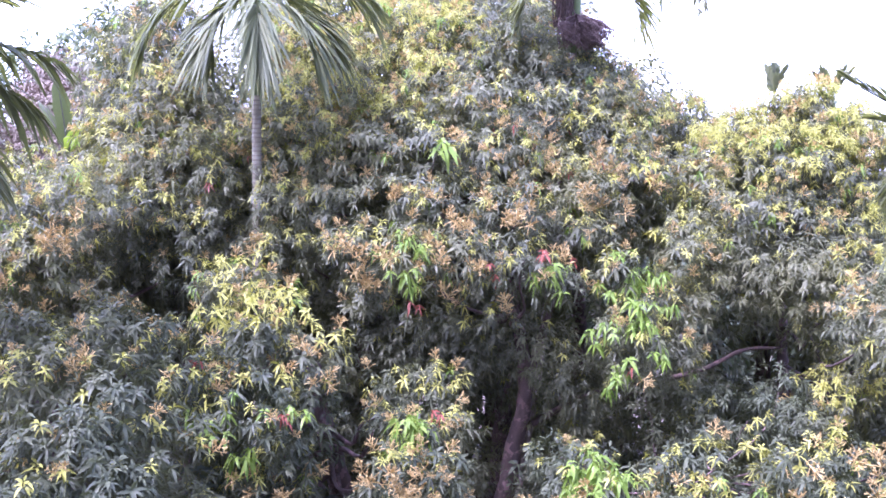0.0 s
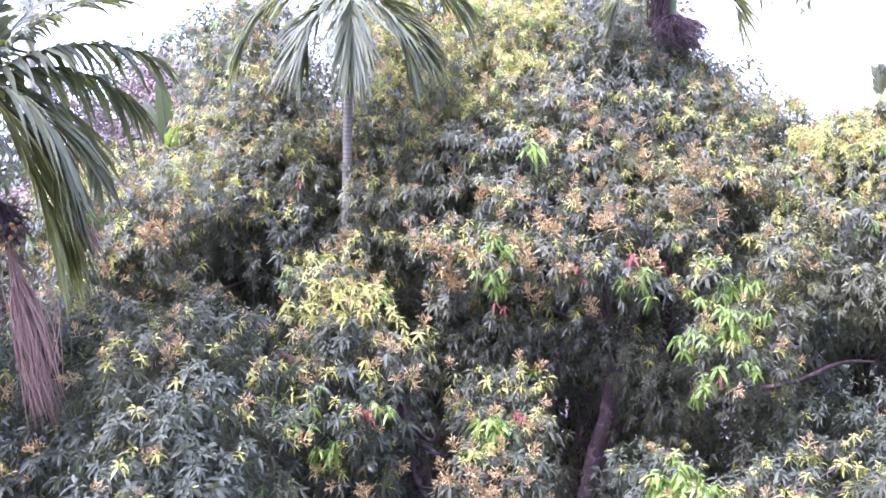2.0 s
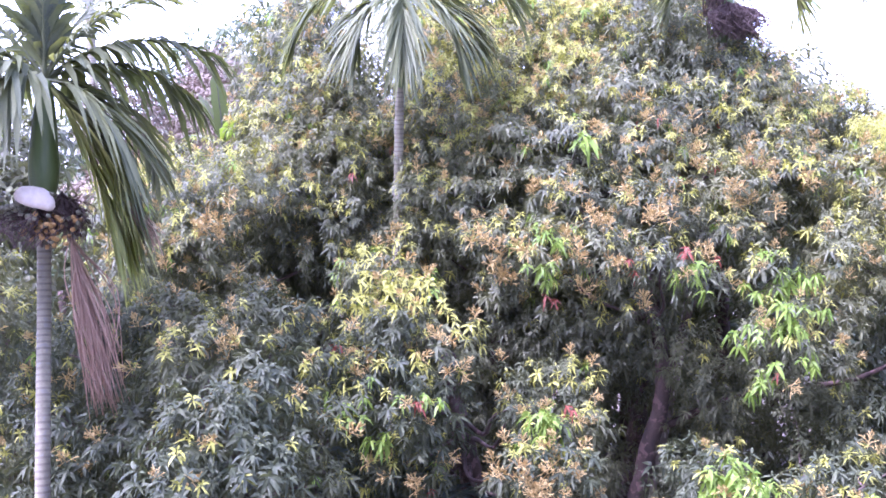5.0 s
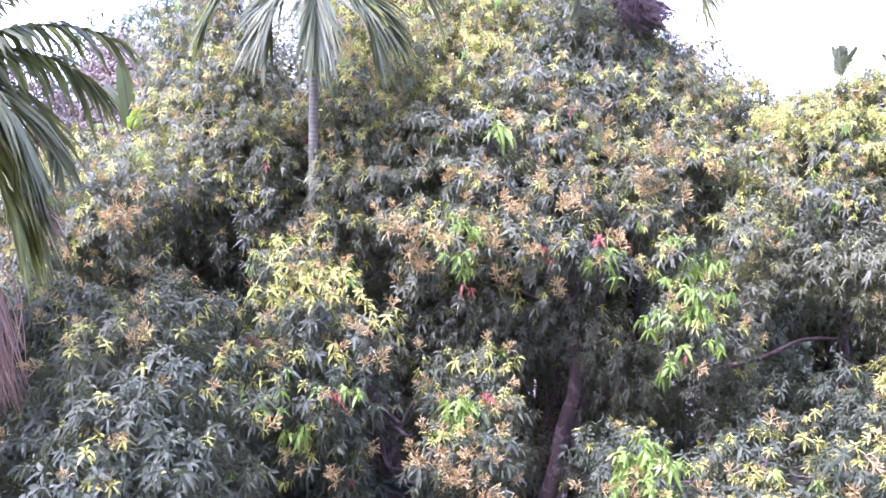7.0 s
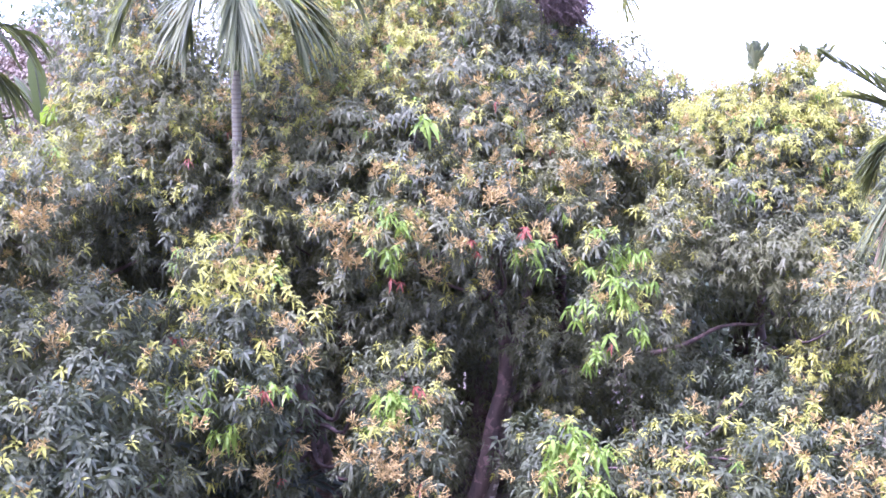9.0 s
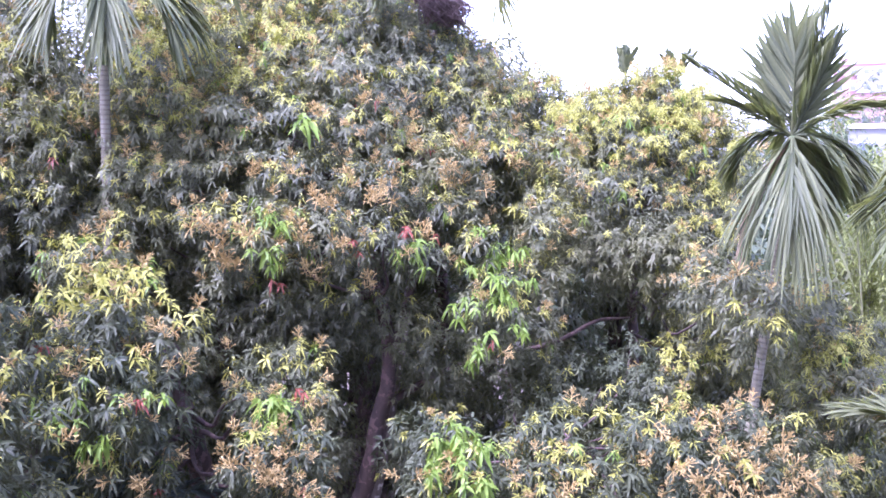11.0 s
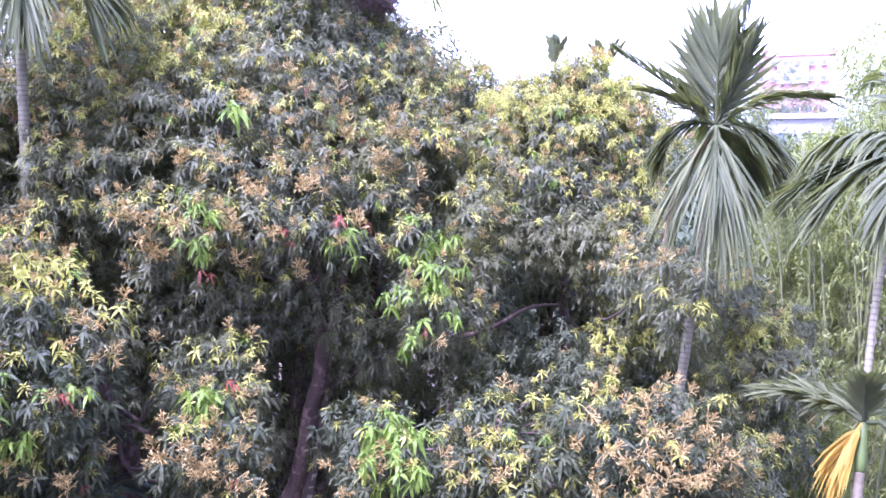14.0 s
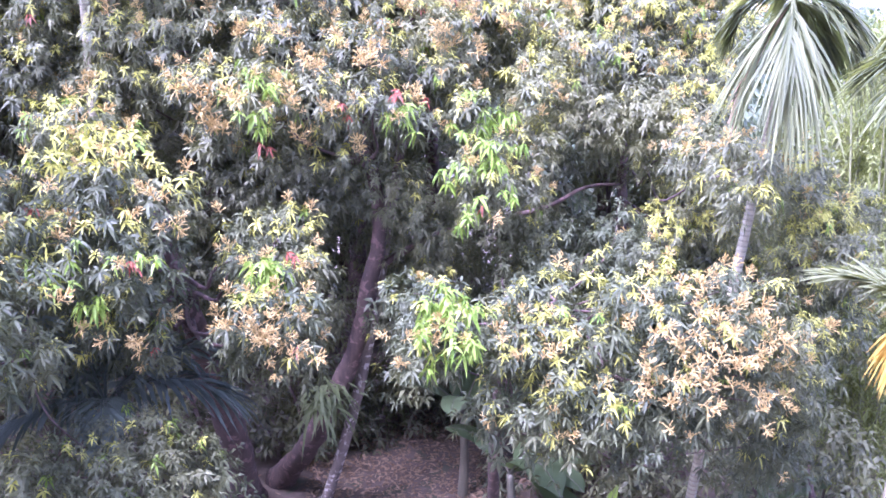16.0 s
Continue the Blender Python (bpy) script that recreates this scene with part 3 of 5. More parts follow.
def panicle_meshes():
    """Loose flower spikes: a stalk with thin side sprays that spread like a star and end in finer sprigs."""
    out = []
    for k in range(6):
        rng = np.random.default_rng(100 + k)
        n = 12
        s = np.linspace(0.08, 1, n)
        long = 0.15 + 0.05 * rng.random()
        base = np.stack([np.zeros(n), np.zeros(n), s * long * 0.7], 1)
        a = np.arange(n) * 2.4 + rng.uniform(0, 1.2, n)
        tilt = 1.35 - 0.85 * s + rng.normal(0, 0.12, n)
        way = np.stack([np.cos(a) * np.sin(tilt), np.sin(a) * np.sin(tilt), np.cos(tilt)], 1)
        reach = (0.125 - 0.055 * s) * rng.uniform(0.7, 1.2, n)
        rods = [(np.zeros(3), np.array([0, 0, 1.0]), long * 1.1, 0.005, 0.005)]
        for b, w, r in zip(base, way, reach):
            rods.append((b, w, r, 0.0035, 0.006))
            for f in (0.45, 0.75):
                rods.append((b + w * r * f, unit(w + rng.normal(0, 0.55, 3)), r * 0.38, 0.0035, 0.006))
        vs, fs, o = [], [], 0
        for b, w, r, r0, r1 in rods:
            v, q, c = tube(np.array([b, b + w * r]), (r0, r1), 3)
            vs.append(v)
            fs.append(q + o)
            o += len(v)
        out.append(make_mesh("flower_panicle", np.concatenate(vs), [(np.concatenate(fs), 0)], [PANICLE], False))
    return out


PANICLES = panicle_meshes()


def leaf_whorls(rng, spots, axes, slot, size, count, fine, slim=0.235):
    """Whorls of leaves round shoot tips. Returns arrays of the blades with a material slot each."""
    n = len(spots)
    k = np.arange(count)
    a = k[None] * 2.4 + rng.uniform(0, 6.28, n)[:, None] + rng.normal(0, 0.22, (n, count))
    tilt = 0.75 + 0.95 * (k / (count - 1))[None] + rng.normal(0, 0.15, (n, count))
    ref = np.where(np.abs(axes[:, 2:3]) > 0.9, np.array([[1.0, 0, 0]]), np.array([[0, 0, 1.0]]))
    u = unit(np.cross(axes, ref))
    v = np.cross(axes, u)
    way = np.cos(tilt)[..., None] * axes[:, None] + np.sin(tilt)[..., None] * (np.cos(a)[..., None] * u[:, None] + np.sin(a)[..., None] * v[:, None])
    flat = axes[:, None] + rng.normal(0, 0.2, (n, count, 3))
    base = spots[:, None] - axes[:, None] * (0.06 * (k / count)[None, :, None])
    length = size[:, None] * rng.uniform(0.078, 0.118, (n, count))
    soft = np.isin(slot, (2, 3))
    droop = rng.uniform(0.3, 0.75, (n, count)) + np.where(soft, 0.4, 0.0)[:, None]
    width = length * rng.uniform(slim * 0.85, slim * 1.2, (n, count)) * np.where(soft, 1.15, 1.0)[:, None]
    vv, t, q, nt, nq = blades(base.reshape(-1, 3), way.reshape(-1, 3), flat.reshape(-1, 3), length.ravel(), width.ravel(), droop.ravel(), 0.3, fine)
    sl = np.repeat(slot, count)
    return vv, t, q, np.repeat(sl, nt), np.repeat(sl, nq)


def hollow(p):
    """Below about -0.2 where the crown has a hollow between twigs."""
    return noise.noise(Vector((p[0] * 2.1, p[1] * 2.1, p[2] * 2.4))) + 0.35 * noise.noise(Vector((p[0] * 5.0 + 9, p[1] * 5.0, p[2] * 5.0)))


def fill_clump(name, rng, centre, radius, kind, parent, density=18.0, fine=True, tally=None, core=None, leaf=None):
    """One bough's foliage: leafy shoot tips over and inside an uneven mound."""
    yellow, lime, flower, red, size = KINDS[kind]
    n = max(14, int(density * 4 * math.pi * radius ** 2))
    w = unit(rng.normal(0, 1, (n, 3)) + np.array([0, 0, 0.25]))
    front = core is not None
    if front:
        out = unit(unit(np.array(centre - core)) + np.array([0.0, -0.9, 0.0]))
        keep = (w @ out > -0.25) | (rng.random(n) < 0.2)
        w = w[keep]
        n = len(w)
    bump = np.array([noise.noise(Vector(tuple(q * 1.8)) + centre * 0.7) for q in w])
    r = radius * (1 + 0.42 * bump) * rng.uniform(0.45, 1.12, n) ** 0.6
    spots = np.array(centre) + w * r[:, None] * np.array([1.08, 1.0, 0.92])
    if front:
        keep = np.array([hollow(q) for q in spots]) > -0.27
        w, r, spots = w[keep], r[keep], spots[keep]
        n = len(w)
    axes = unit(w + np.array([0, -0.12, 0.35]) + rng.normal(0, 0.3, (n, 3)))
    outer = r > radius * 0.72
    pick = rng.random(n)
    slot = np.where(pick < red, 3, np.where(pick < red + lime, 2, np.where(pick < red + lime + yellow * np.clip(0.6 + 0.9 * w[:, 2], 0.3, 1.4), 1, 0)))
    slot = np.where(outer, slot, 0)
    sizes = (1.0 if front else 1.15) * size * rng.uniform(0.78, 1.25, n) * np.where(slot == 1, 0.85, np.where(slot == 3, 0.8, 1.0))
    vv, t, q, st, sq = leaf_whorls(rng, spots, axes, slot, sizes, 10 if front else 7, fine, 0.235 if front else 0.31)
    ob = under(name, make_mesh(name, vv, [(f, m) for f, m in ((t, st), (q, sq)) if len(f)], [leaf or LEAF, YOUNG, LIME, RED]), parent)
    blooms = np.nonzero(outer & (rng.random(n) < flower) & (slot != 3) & (w[:, 2] > -0.55))[0]
    for i in blooms:
        up = Vector(tuple(unit(axes[i] + np.array([0, -0.15, 0.2]))))
        m = up.to_track_quat("Z", "Y").to_matrix().to_4x4()
        s = rng.uniform(0.55, 1.0) * (1.3 if rng.random() < 0.12 else 1.0)
        mat = Matrix.Translation(Vector(tuple(spots[i])) + up * 0.02) @ m @ Matrix.Scale(s, 4)
        if tally is not None and len(tally) < 300:
            fl = under("flower_panicle", PANICLES[int(rng.integers(6))], ob)
            fl.matrix_basis = mat
            tally.append(fl)
        else:
            spare.setdefault(parent.name, []).append((int(rng.integers(6)), np.array(mat)))
    return ob


def crown_face(key, bearing, height):
    """How far out the face of a crown lies in one direction from the terrace."""
    best, near = None, (9.9, 10.0)
    for k, group in BOUGHS:
        for b, h, d, r, kind in group if k == key else ():
            off = math.hypot(radians(b - bearing) * math.cos(radians(h)), radians(h - height)) * d
            near = min(near, (off, d - 0.3 * r))
            if off < r:
                reach = d - math.sqrt(r * r - off * off)
                best = reach if best is None else min(best, reach)
    return near[1] if best is None else best


def young_shoots(key, tree, kind, places, seed):
    """Hanging new shoots in lime, yellow or red, each a small cluster of whorls."""
    rng = np.random.default_rng(seed)
    slot, n, size, spread, mat, label = {"lime": (2, 4, 1.2, 0.085, LIME, "lime green drooping new shoot"), "yellow": (1, 6, 0.95, 0.13, YOUNG, "yellow-green new shoot"),
                                         "red": (3, 1.3, 0.8, 0.03, RED, "dark red drooping new shoot"), "pair": (2, 3, 1.7, 0.06, LIME, "lime green drooping new shoot")}[kind]
    for b, h in places:
        c = np.array(site(b, h, crown_face(key, b, h) - 0.04))
        for k in range(int(n * rng.uniform(0.7, 1.5) + 0.5)):
            spot = c + rng.normal(0, spread, 3) * np.array([1.1, 0.5, 1.0])
            axis = unit(rng.normal(0, 0.35, (1, 3)) + np.array([0, -0.5, 0.35]))
            vv, t, q, st, sq = leaf_whorls(rng, spot[None], axis, np.array([slot]), np.array([size * rng.uniform(0.8, 1.15)]), 7, True, 0.27)
            under("new_shoot", make_mesh("new_shoot", vv, [(t, 0), (q, 0)], [mat]), tree, label)


def flower_spikes(key, tree, places, seed, big=1.0):
    """Large panicles standing out of the crown's face, a few together."""
    rng = np.random.default_rng(seed)
    for b, h in places:
        c = site(b, h, crown_face(key, b, h) - 0.03)
        for k in range(int(rng.integers(1, 4))):
            up = Vector(tuple(unit(rng.normal(0, 0.5, 3) + np.array([0, -0.7, 0.7]))))
            fl = under("flower_panicle", PANICLES[int(rng.integers(6))], tree)
            fl.matrix_basis = Matrix.Translation(c + Vector(tuple(rng.normal(0, 0.06, 3)))) @ up.to_track_quat("Z", "Y").to_matrix().to_4x4() @ Matrix.Scale(big * rng.uniform(0.7, 1.08), 4)


spare = {}


def join_spare(tree):
    """Panicles past the countable ones, joined into one part."""
    todo = spare.get(tree.name, [])
    if not todo:
        return
    vs, qs, o = [], [], 0
    for k, m in todo:
        me = PANICLES[k]
        co = np.empty(len(me.vertices) * 3, np.float32)
        me.vertices.foreach_get("co", co)
        co = co.reshape(-1, 3) @ m[:3, :3].T + m[:3, 3]
        li = np.empty(len(me.loops), np.int32)
        me.loops.foreach_get("vertex_index", li)
        vs.append(co)
        qs.append(li.reshape(-1, 4) + o)
        o += len(co)
    ob = under("blossom", make_mesh("blossom", np.concatenate(vs), [(np.concatenate(qs), 0)], [PANICLE]), tree)
    tagged(ob, kind="stuff")


def mango_tree(key, label, trunk, girth, seed, filler=1.2, extra=(), thick=1.0, leaf=None):
    rng = np.random.default_rng(seed)
    tree = thing("mango_tree", label, "tree", "mango trees")
    pts = spline(trunk, 8)
    rad = np.linspace(girth, girth * 0.35, len(pts)) * (1 + 0.5 * np.exp(-np.arange(len(pts)) / 2.0))
    tube_part("trunk", pts, rad, BARK, tree, 14, 0.1, rng)
    for limb, stout in extra:
        lp = spline(limb, 7)
        tube_part("limb", lp, np.linspace(stout, stout * 0.35, len(lp)), BARK, tree, 8, 0.07, rng)
    tally = []
    heart = Vector(tuple(pts[len(pts) * 2 // 3]))
    clumps = [c for k, group in BOUGHS if k == key for c in group]
    for i, (b, h, d, r, kind) in enumerate(clumps):
        c = site(b, h, d)
        fill_clump("foliage", rng, c, r, kind, tree, thick * (66.0 if h > 2 else 60.0), d < 9.4, tally, heart, leaf)
        back = site(b + rng.uniform(-1.5, 1.5), h - 1.0, d + filler)
        if back.z > 1.2:
            fill_clump("inner_foliage", rng, back, r * 1.15, "b" if h > 2 else "d", tree, 14.0, None, leaf=leaf)
        if h > -3:
            fill_clump("inner_foliage", rng, site(b + rng.uniform(-2, 2), h - 2.2, d + 0.7), r * 1.1, "b" if h > 2 else "d", tree, 15.0, None, leaf=leaf)
        deep = site(b + rng.uniform(-2, 2), h - 1.5, d + filler * 2.2)
        if deep.z > 1.5 and i % 2 == 0:
            fill_clump("inner_foliage", rng, deep, r * 1.5, "d", tree, 7.0, None, leaf=leaf)
        if i % 2 or (key == "main" and h < -6):
            continue
        gap = np.linalg.norm(pts[4:] - np.array(c), axis=1) + 0.4 * np.maximum(0, pts[4:, 2] - c.z + 0.4)
        j = 4 + int(np.argmin(gap))
        a, e = Vector(tuple(pts[j])), c
        mid = a.lerp(e, 0.5) + Vector((rng.normal(0, 0.15), rng.normal(0, 0.15), -0.12 * (e - a).length + rng.normal(0, 0.1)))
        lp = spline([a, a.lerp(mid, 0.5) + Vector((rng.normal(0, 0.1), 0, rng.normal(0, 0.1))), mid, mid.lerp(e, 0.5) + Vector((rng.normal(0, 0.1), 0, rng.normal(0, 0.1))), e], 4)
        tube_part("limb", lp, np.linspace(min(0.035, girth * 0.2), 0.006, len(lp)), BARK, tree, 6, 0.08, rng)
    join_spare(tree)
    return tree


def hang_twig(tree, spot, seed):
    rng = np.random.default_rng(seed)
    n = 7
    spots = np.array(spot) + np.stack([rng.normal(0, 0.09, n), rng.normal(0, 0.1, n), -np.linspace(0, 0.3, n)], 1)
    axes = unit(np.stack([rng.normal(0, 0.5, n), rng.normal(0, 0.5, n), np.full(n, -0.8)], 1))
    vv, t, q, st, sq = leaf_whorls(rng, spots, axes, np.zeros(n, int), np.full(n, 1.5), 6, True)
    under("twig", make_mesh("twig", vv, [(t, st), (q, sq)], [LEAF]), tree)


main_tree = mango_tree("main", "tall flowering mango tree with dark glossy leaves", [foot(-2.0, 13.2), site(0.6, -27.0, 13.3), site(3.6, -21.8, 12.5), site(4.7, -17.5, 12.0), site(5.5, -13.3, 11.8), site(4.2, -6, 12.4), site(1.5, 3, 13.6)], 0.17, 11, 1.3,
           [([site(4.9, -16.6, 12.0), site(8.5, -14.6, 12.1), site(11.4, -13.6, 12), site(16.4, -12.4, 11.9), site(19.3, -10.9, 12), site(21.5, -10.6, 12.1)], 0.052),
            ([site(4.5, 11.5, 13.6), site(8, 14.2, 13.4), site(13, 15.0, 13.2), site(16.3, 13.2, 13.0), site(16.7, 11.2, 13.0)], 0.05),
            ([site(5.3, -14.3, 11.9), site(6.8, -9.5, 11.9), site(8, -6.5, 11.8)], 0.07)])
hang_twig(main_tree, site(16.7, 11.4, 13.0), 300)
young_shoots("main", main_tree, "pair", [(-0.2, 2.2)], 310)
young_shoots("main", main_tree, "lime", [(-2.2, -6.3), (-2.9, -6.2), (-1.3, -4.1), (7.3, -6.3), (11.6, -7.1), (13.3, -6.1), (11.1, -10.0), (14.3, -11.3), (11.3, -12.5), (12.0, -9.6), (12.8, -8.2), (12.4, -7.0), (13.4, -9.4)], 311)
young_shoots("main", main_tree, "red", [(-2.1, -8.1), (-1.6, -8.2), (3.3, -5.8), (3.4, -6.4), (6.7, -5.0), (6.3, -4.8), (8.4, -5.3), (12.6, -12.2)], 312)
young_shoots("main", main_tree, "yellow", [(-6.4, 6.8), (-9.0, 5.6), (-3.2, 6.2), (2.2, 5.4), (-5.0, 8.6), (9.0, 4.2), (13.4, 0.2)], 313)
flower_spikes("main", main_tree, [(0.8, -3.0), (1.5, -3.3), (0.4, -2.6), (4.8, -2.9), (5.7, -3.0), (4.2, -3.1), (-3.1, -1.0), (0.0, -1.0), (-6.0, -4.3), (-5.8, -5.1), (-5.3, -5.9), (-5.5, -7.0), (-5.8, -6.4), (4.3, -8.7), (2.5, -6.3), (6.5, -6.5), (-0.5, -5.5), (-4.8, -1.4),
              (-1.8, -2.0), (3.2, -2.0), (7.0, 0.2), (9.8, -2.1), (3.7, 4.3), (1.1, 2.5), (3.1, 2.1), (-2.0, 6.4), (7.8, -5.8), (0.3, -7.7), (-4.8, -8.0), (4.4, 1.5), (13.6, -0.7)], 314, 1.1)
# ---- remaining mangoes
left_tree = mango_tree("left", "broad mango tree with yellow new leaves and tan blossom", [foot(-16.2, 13.8), site(-16.8, -20, 13.6), site(-17.0, -10, 13.4), site(-17.1, -4.5, 13.3), site(-18.5, 2, 13.8)], 0.16, 12, 1.3)
near_tree = mango_tree("near", "low mango tree with large blue-green drooping leaves", [foot(-25, 10.2), site(-25, -25, 9.9), site(-24.5, -18, 9.6), site(-24, -12, 9.4)], 0.15, 13, 1.0, leaf=SHADED_LEAF)
mid_tree = mango_tree("mid", "leaning mango tree with lime shoots and cream blossom", [foot(-4.6, 12.6), site(-4.9, -27.5, 12.8), site(-6.2, -23, 11.6), site(-7.5, -18, 10.6), site(-9, -12, 10.4)], 0.24, 14, 1.0, leaf=SHADED_LEAF)
right_tree = mango_tree("right", "rounded mango tree covered in yellow-green young leaves", [foot(22, 14.6), site(22, -24, 14.6), site(21.8, -14, 14.4), site(21.5, -5, 14.2), site(22, 1, 14.0)], 0.13, 15, 0.8, thick=1.4)
low_tree = mango_tree("low", "low spreading mango tree thick with tan blossom", [foot(13.6, 11.4), site(13.6, -27, 11.0), site(14.2, -21.5, 10.2), site(17, -19, 9.8)], 0.075, 16, 0.9, leaf=SHADED_LEAF)
under_tree = mango_tree("under", "young mango tree with scattered yellow leaves", [foot(-11.5, 9.6), site(-11.5, -35, 9.9), site(-11.5, -29, 9.9)], 0.08, 17, 0.8, leaf=SHADED_LEAF)

flower_spikes("left", left_tree, [(-23.0, -6.1), (-23.4, -4.1), (-24.7, -3.7), (-24.5, -7.4), (-26.9, -5.6), (-22.8, -2.0), (-28.6, -4.8), (-25.8, -6.4)], 315)
young_shoots("mid", mid_tree, "yellow", [(-11.2, -8.6), (-12.7, -8.8), (-14.2, -8.4), (-10.3, -8.5), (-12.0, -9.6), (-13.2, -7.0), (-14.9, -9.8), (-15.6, -13.6)], 316)
young_shoots("mid", mid_tree, "lime", [(-1.8, -16.8), (-2.4, -15.9), (-1.5, -16.3), (-15.7, -14.6), (-15.4, -15.8), (-10.2, -14.7), (-13.0, -17.6)], 317)
young_shoots("mid", mid_tree, "red", [(-16.0, -11.5), (-10.6, -15.2), (-0.2, -21.2), (-0.5, -15.2)], 318)
flower_spikes("mid", mid_tree, [(-8.8, -10.9), (-7.9, -12.9), (-3.8, -18.8), (-2.3, -19.9), (-0.4, -19.6), (0.6, -17.9), (-3.1, -20.9), (-4.6, -20.1), (0.0, -16.4), (-1.9, -16.2), (-2.0, -18.2), (-1.4, -20.8), (-0.6, -21.5), (-3.3, -20.4), (-3.6, -19.2), (-2.2, -22.2), (-12.6, -19.3), (-10.2, -20.0), (-8.6, -19.5)], 319)
young_shoots("low", low_tree, "lime", [(10.0, -18.0), (9.6, -20.0), (11.1, -20.6), (8.2, -20.4), (10.6, -19.2), (8.4, -21.8), (11.4, -21.6), (9.0, -19.0)], 320)
flower_spikes("low", low_tree, [(24.8, -20.0), (26.0, -20.6), (23.3, -19.4), (28.7, -17.9), (30.7, -17.2), (29.6, -19.5), (31.0, -19.2), (28.3, -21.8), (30.0, -22.0), (26.8, -21.6), (25.4, -17.4), (27.3, -18.7), (23.9, -17.2), (30.6, -20.8), (28.0, -24.3), (26.0, -24.6), (28.6, -23.4), (8.9, -19.6), (7.7, -21.0), (24.2, -22.4), (27.4, -23.0)], 321, 1.05)


# ---------------------------------------------------------------- areca palms
def frond(palm, rng, base, bearing, rise, fall, length, leaflet=0.55, pairs=36, material=None, droop=0.6, width=0.055, bare=0.12, spread=1.0, near=True, name="frond", label=""):
    """One feather leaf: an arching rib with two rows of blades. bearing in degrees, rise and fall of the rib in degrees."""
    steps = 18
    s = np.linspace(0, 1, steps)
    el = np.radians(rise - fall * s ** 1.2)
    b = math.radians(bearing)
    d = np.stack([math.sin(b) * np.cos(el), math.cos(b) * np.cos(el), np.sin(el)], 1)
    pts = np.array(base) + np.concatenate([np.zeros((1, 3)), np.cumsum((d[:-1] + d[1:]) / 2 * length / (steps - 1), 0)])
    rib = tube_part(name, pts, np.linspace(0.022, 0.004, steps), material or PALM, palm, 5, label=label)
    u = np.linspace(bare, 0.99, pairs)
    pos = np.stack([np.interp(u, s, pts[:, k]) for k in range(3)], 1)
    tan = unit(np.stack([np.interp(u, s, d[:, k]) for k in range(3)], 1))
    side = unit(np.cross(tan, np.array([math.cos(b + 0.3) * 0.01, 0.01, 1.0])))
    bases, ways, flats, lens, wid, dro = [], [], [], [], [], []
    for sg in (-1, 1):
        ang = np.radians(np.interp(u, (0, 1), (62, 18))) * spread + rng.normal(0, 0.12, pairs)
        up = np.cross(side, tan)
        ways.append(np.cos(ang)[:, None] * tan + (np.sin(ang) * sg)[:, None] * side + 0.22 * up + rng.normal(0, 0.07, (pairs, 3)))
        bases.append(pos)
        flats.append(up + 0.2 * rng.normal(0, 1, (pairs, 3)))
        lens.append(leaflet * np.interp(u, (0, 0.25, 0.6, 1), (0.6, 1.0, 0.95, 0.6)) * rng.uniform(0.72, 1.15, pairs))
        wid.append(width * rng.uniform(0.7, 1.25, pairs))
        dro.append(droop * rng.uniform(0.6, 1.4, pairs))
    bases, ways, flats, lens, wid, dro = (np.concatenate(g) for g in (bases, ways, flats, lens, wid, dro))
    if near:
        for i in range(len(bases)):
            one = slice(i, i + 1)
            vv, t, q, _, _ = blades(bases[one], ways[one], flats[one], lens[one], wid[one], dro[one], 0.35)
            under("leaflet", make_mesh("leaflet", vv, [(t, 0), (q, 0)], [material or PALM]), rib)
        return rib
    vv, t, q, _, _ = blades(bases, ways, flats, lens, wid, dro, 0.35)
    under("blade", make_mesh("blade", vv, [(t, 0), (q, 0)], [material or PALM]), rib)
    return rib


def palm_trunk(palm, path, r0, r1, rng, gap=0.06, mats=None):
    """Ringed trunk: pale internodes with darker leaf scars standing proud."""
    p = spline(path, 14)
    seg = np.concatenate([[0], np.cumsum(np.linalg.norm(np.diff(p, axis=0), axis=1))])
    n = int(seg[-1] / gap)
    at = np.linspace(0, seg[-1], n * 3 + 1)
    pts = np.stack([np.interp(at, seg, p[:, k]) for k in range(3)], 1)
    rad = np.linspace(r0, r1, len(pts))
    rad[::3] *= 1.05
    v, q, c = tube(pts, rad, 12, 0.012, rng)
    slot = np.zeros(len(q), int)
    slot[(np.arange(len(q)) // 12) % 3 == 2] = 1
    under("trunk", make_mesh("trunk", v, [(q, slot), (c, 0)], mats or [PALM_BARK, RING]), palm)
    return pts[-1]


def crownshaft(palm, a, b, r, rng):
    p = spline([a, a.lerp(b, 0.3), a.lerp(b, 0.7), b], 4)
    s = np.linspace(0, 1, len(p))
    tube_part("crownshaft", p, r * np.interp(s, (0, 0.12, 0.3, 0.6, 1), (0.75, 1.0, 1.1, 0.85, 0.5)), SHAFT, palm, 14, 0.01, rng, "smooth green crownshaft")


def areca(label, trunk, shaft_top, fronds, seed, r0=0.085, r1=0.06, shaft_r=0.085, mats=None):
    rng = np.random.default_rng(seed)
    palm = thing("areca_palm", label, "palm", "areca palms")
    palm_trunk(palm, trunk, r0, r1, rng, mats=mats)
    crownshaft(palm, Vector(trunk[-1]), shaft_top, shaft_r, rng)
    for spec in fronds:
        frond(palm, rng, shaft_top + Vector((0, 0, spec.pop("low", 0.0))), **spec)
    return palm


def F(bearing, rise, fall, length, **more):
    return dict(bearing=bearing, rise=rise, fall=fall, length=length, **more)


# palm with ripe nuts and a dead hanging flower stalk
D = 8.8
LONG = dict(width=0.075, leaflet=0.85, droop=0.9, pairs=30)
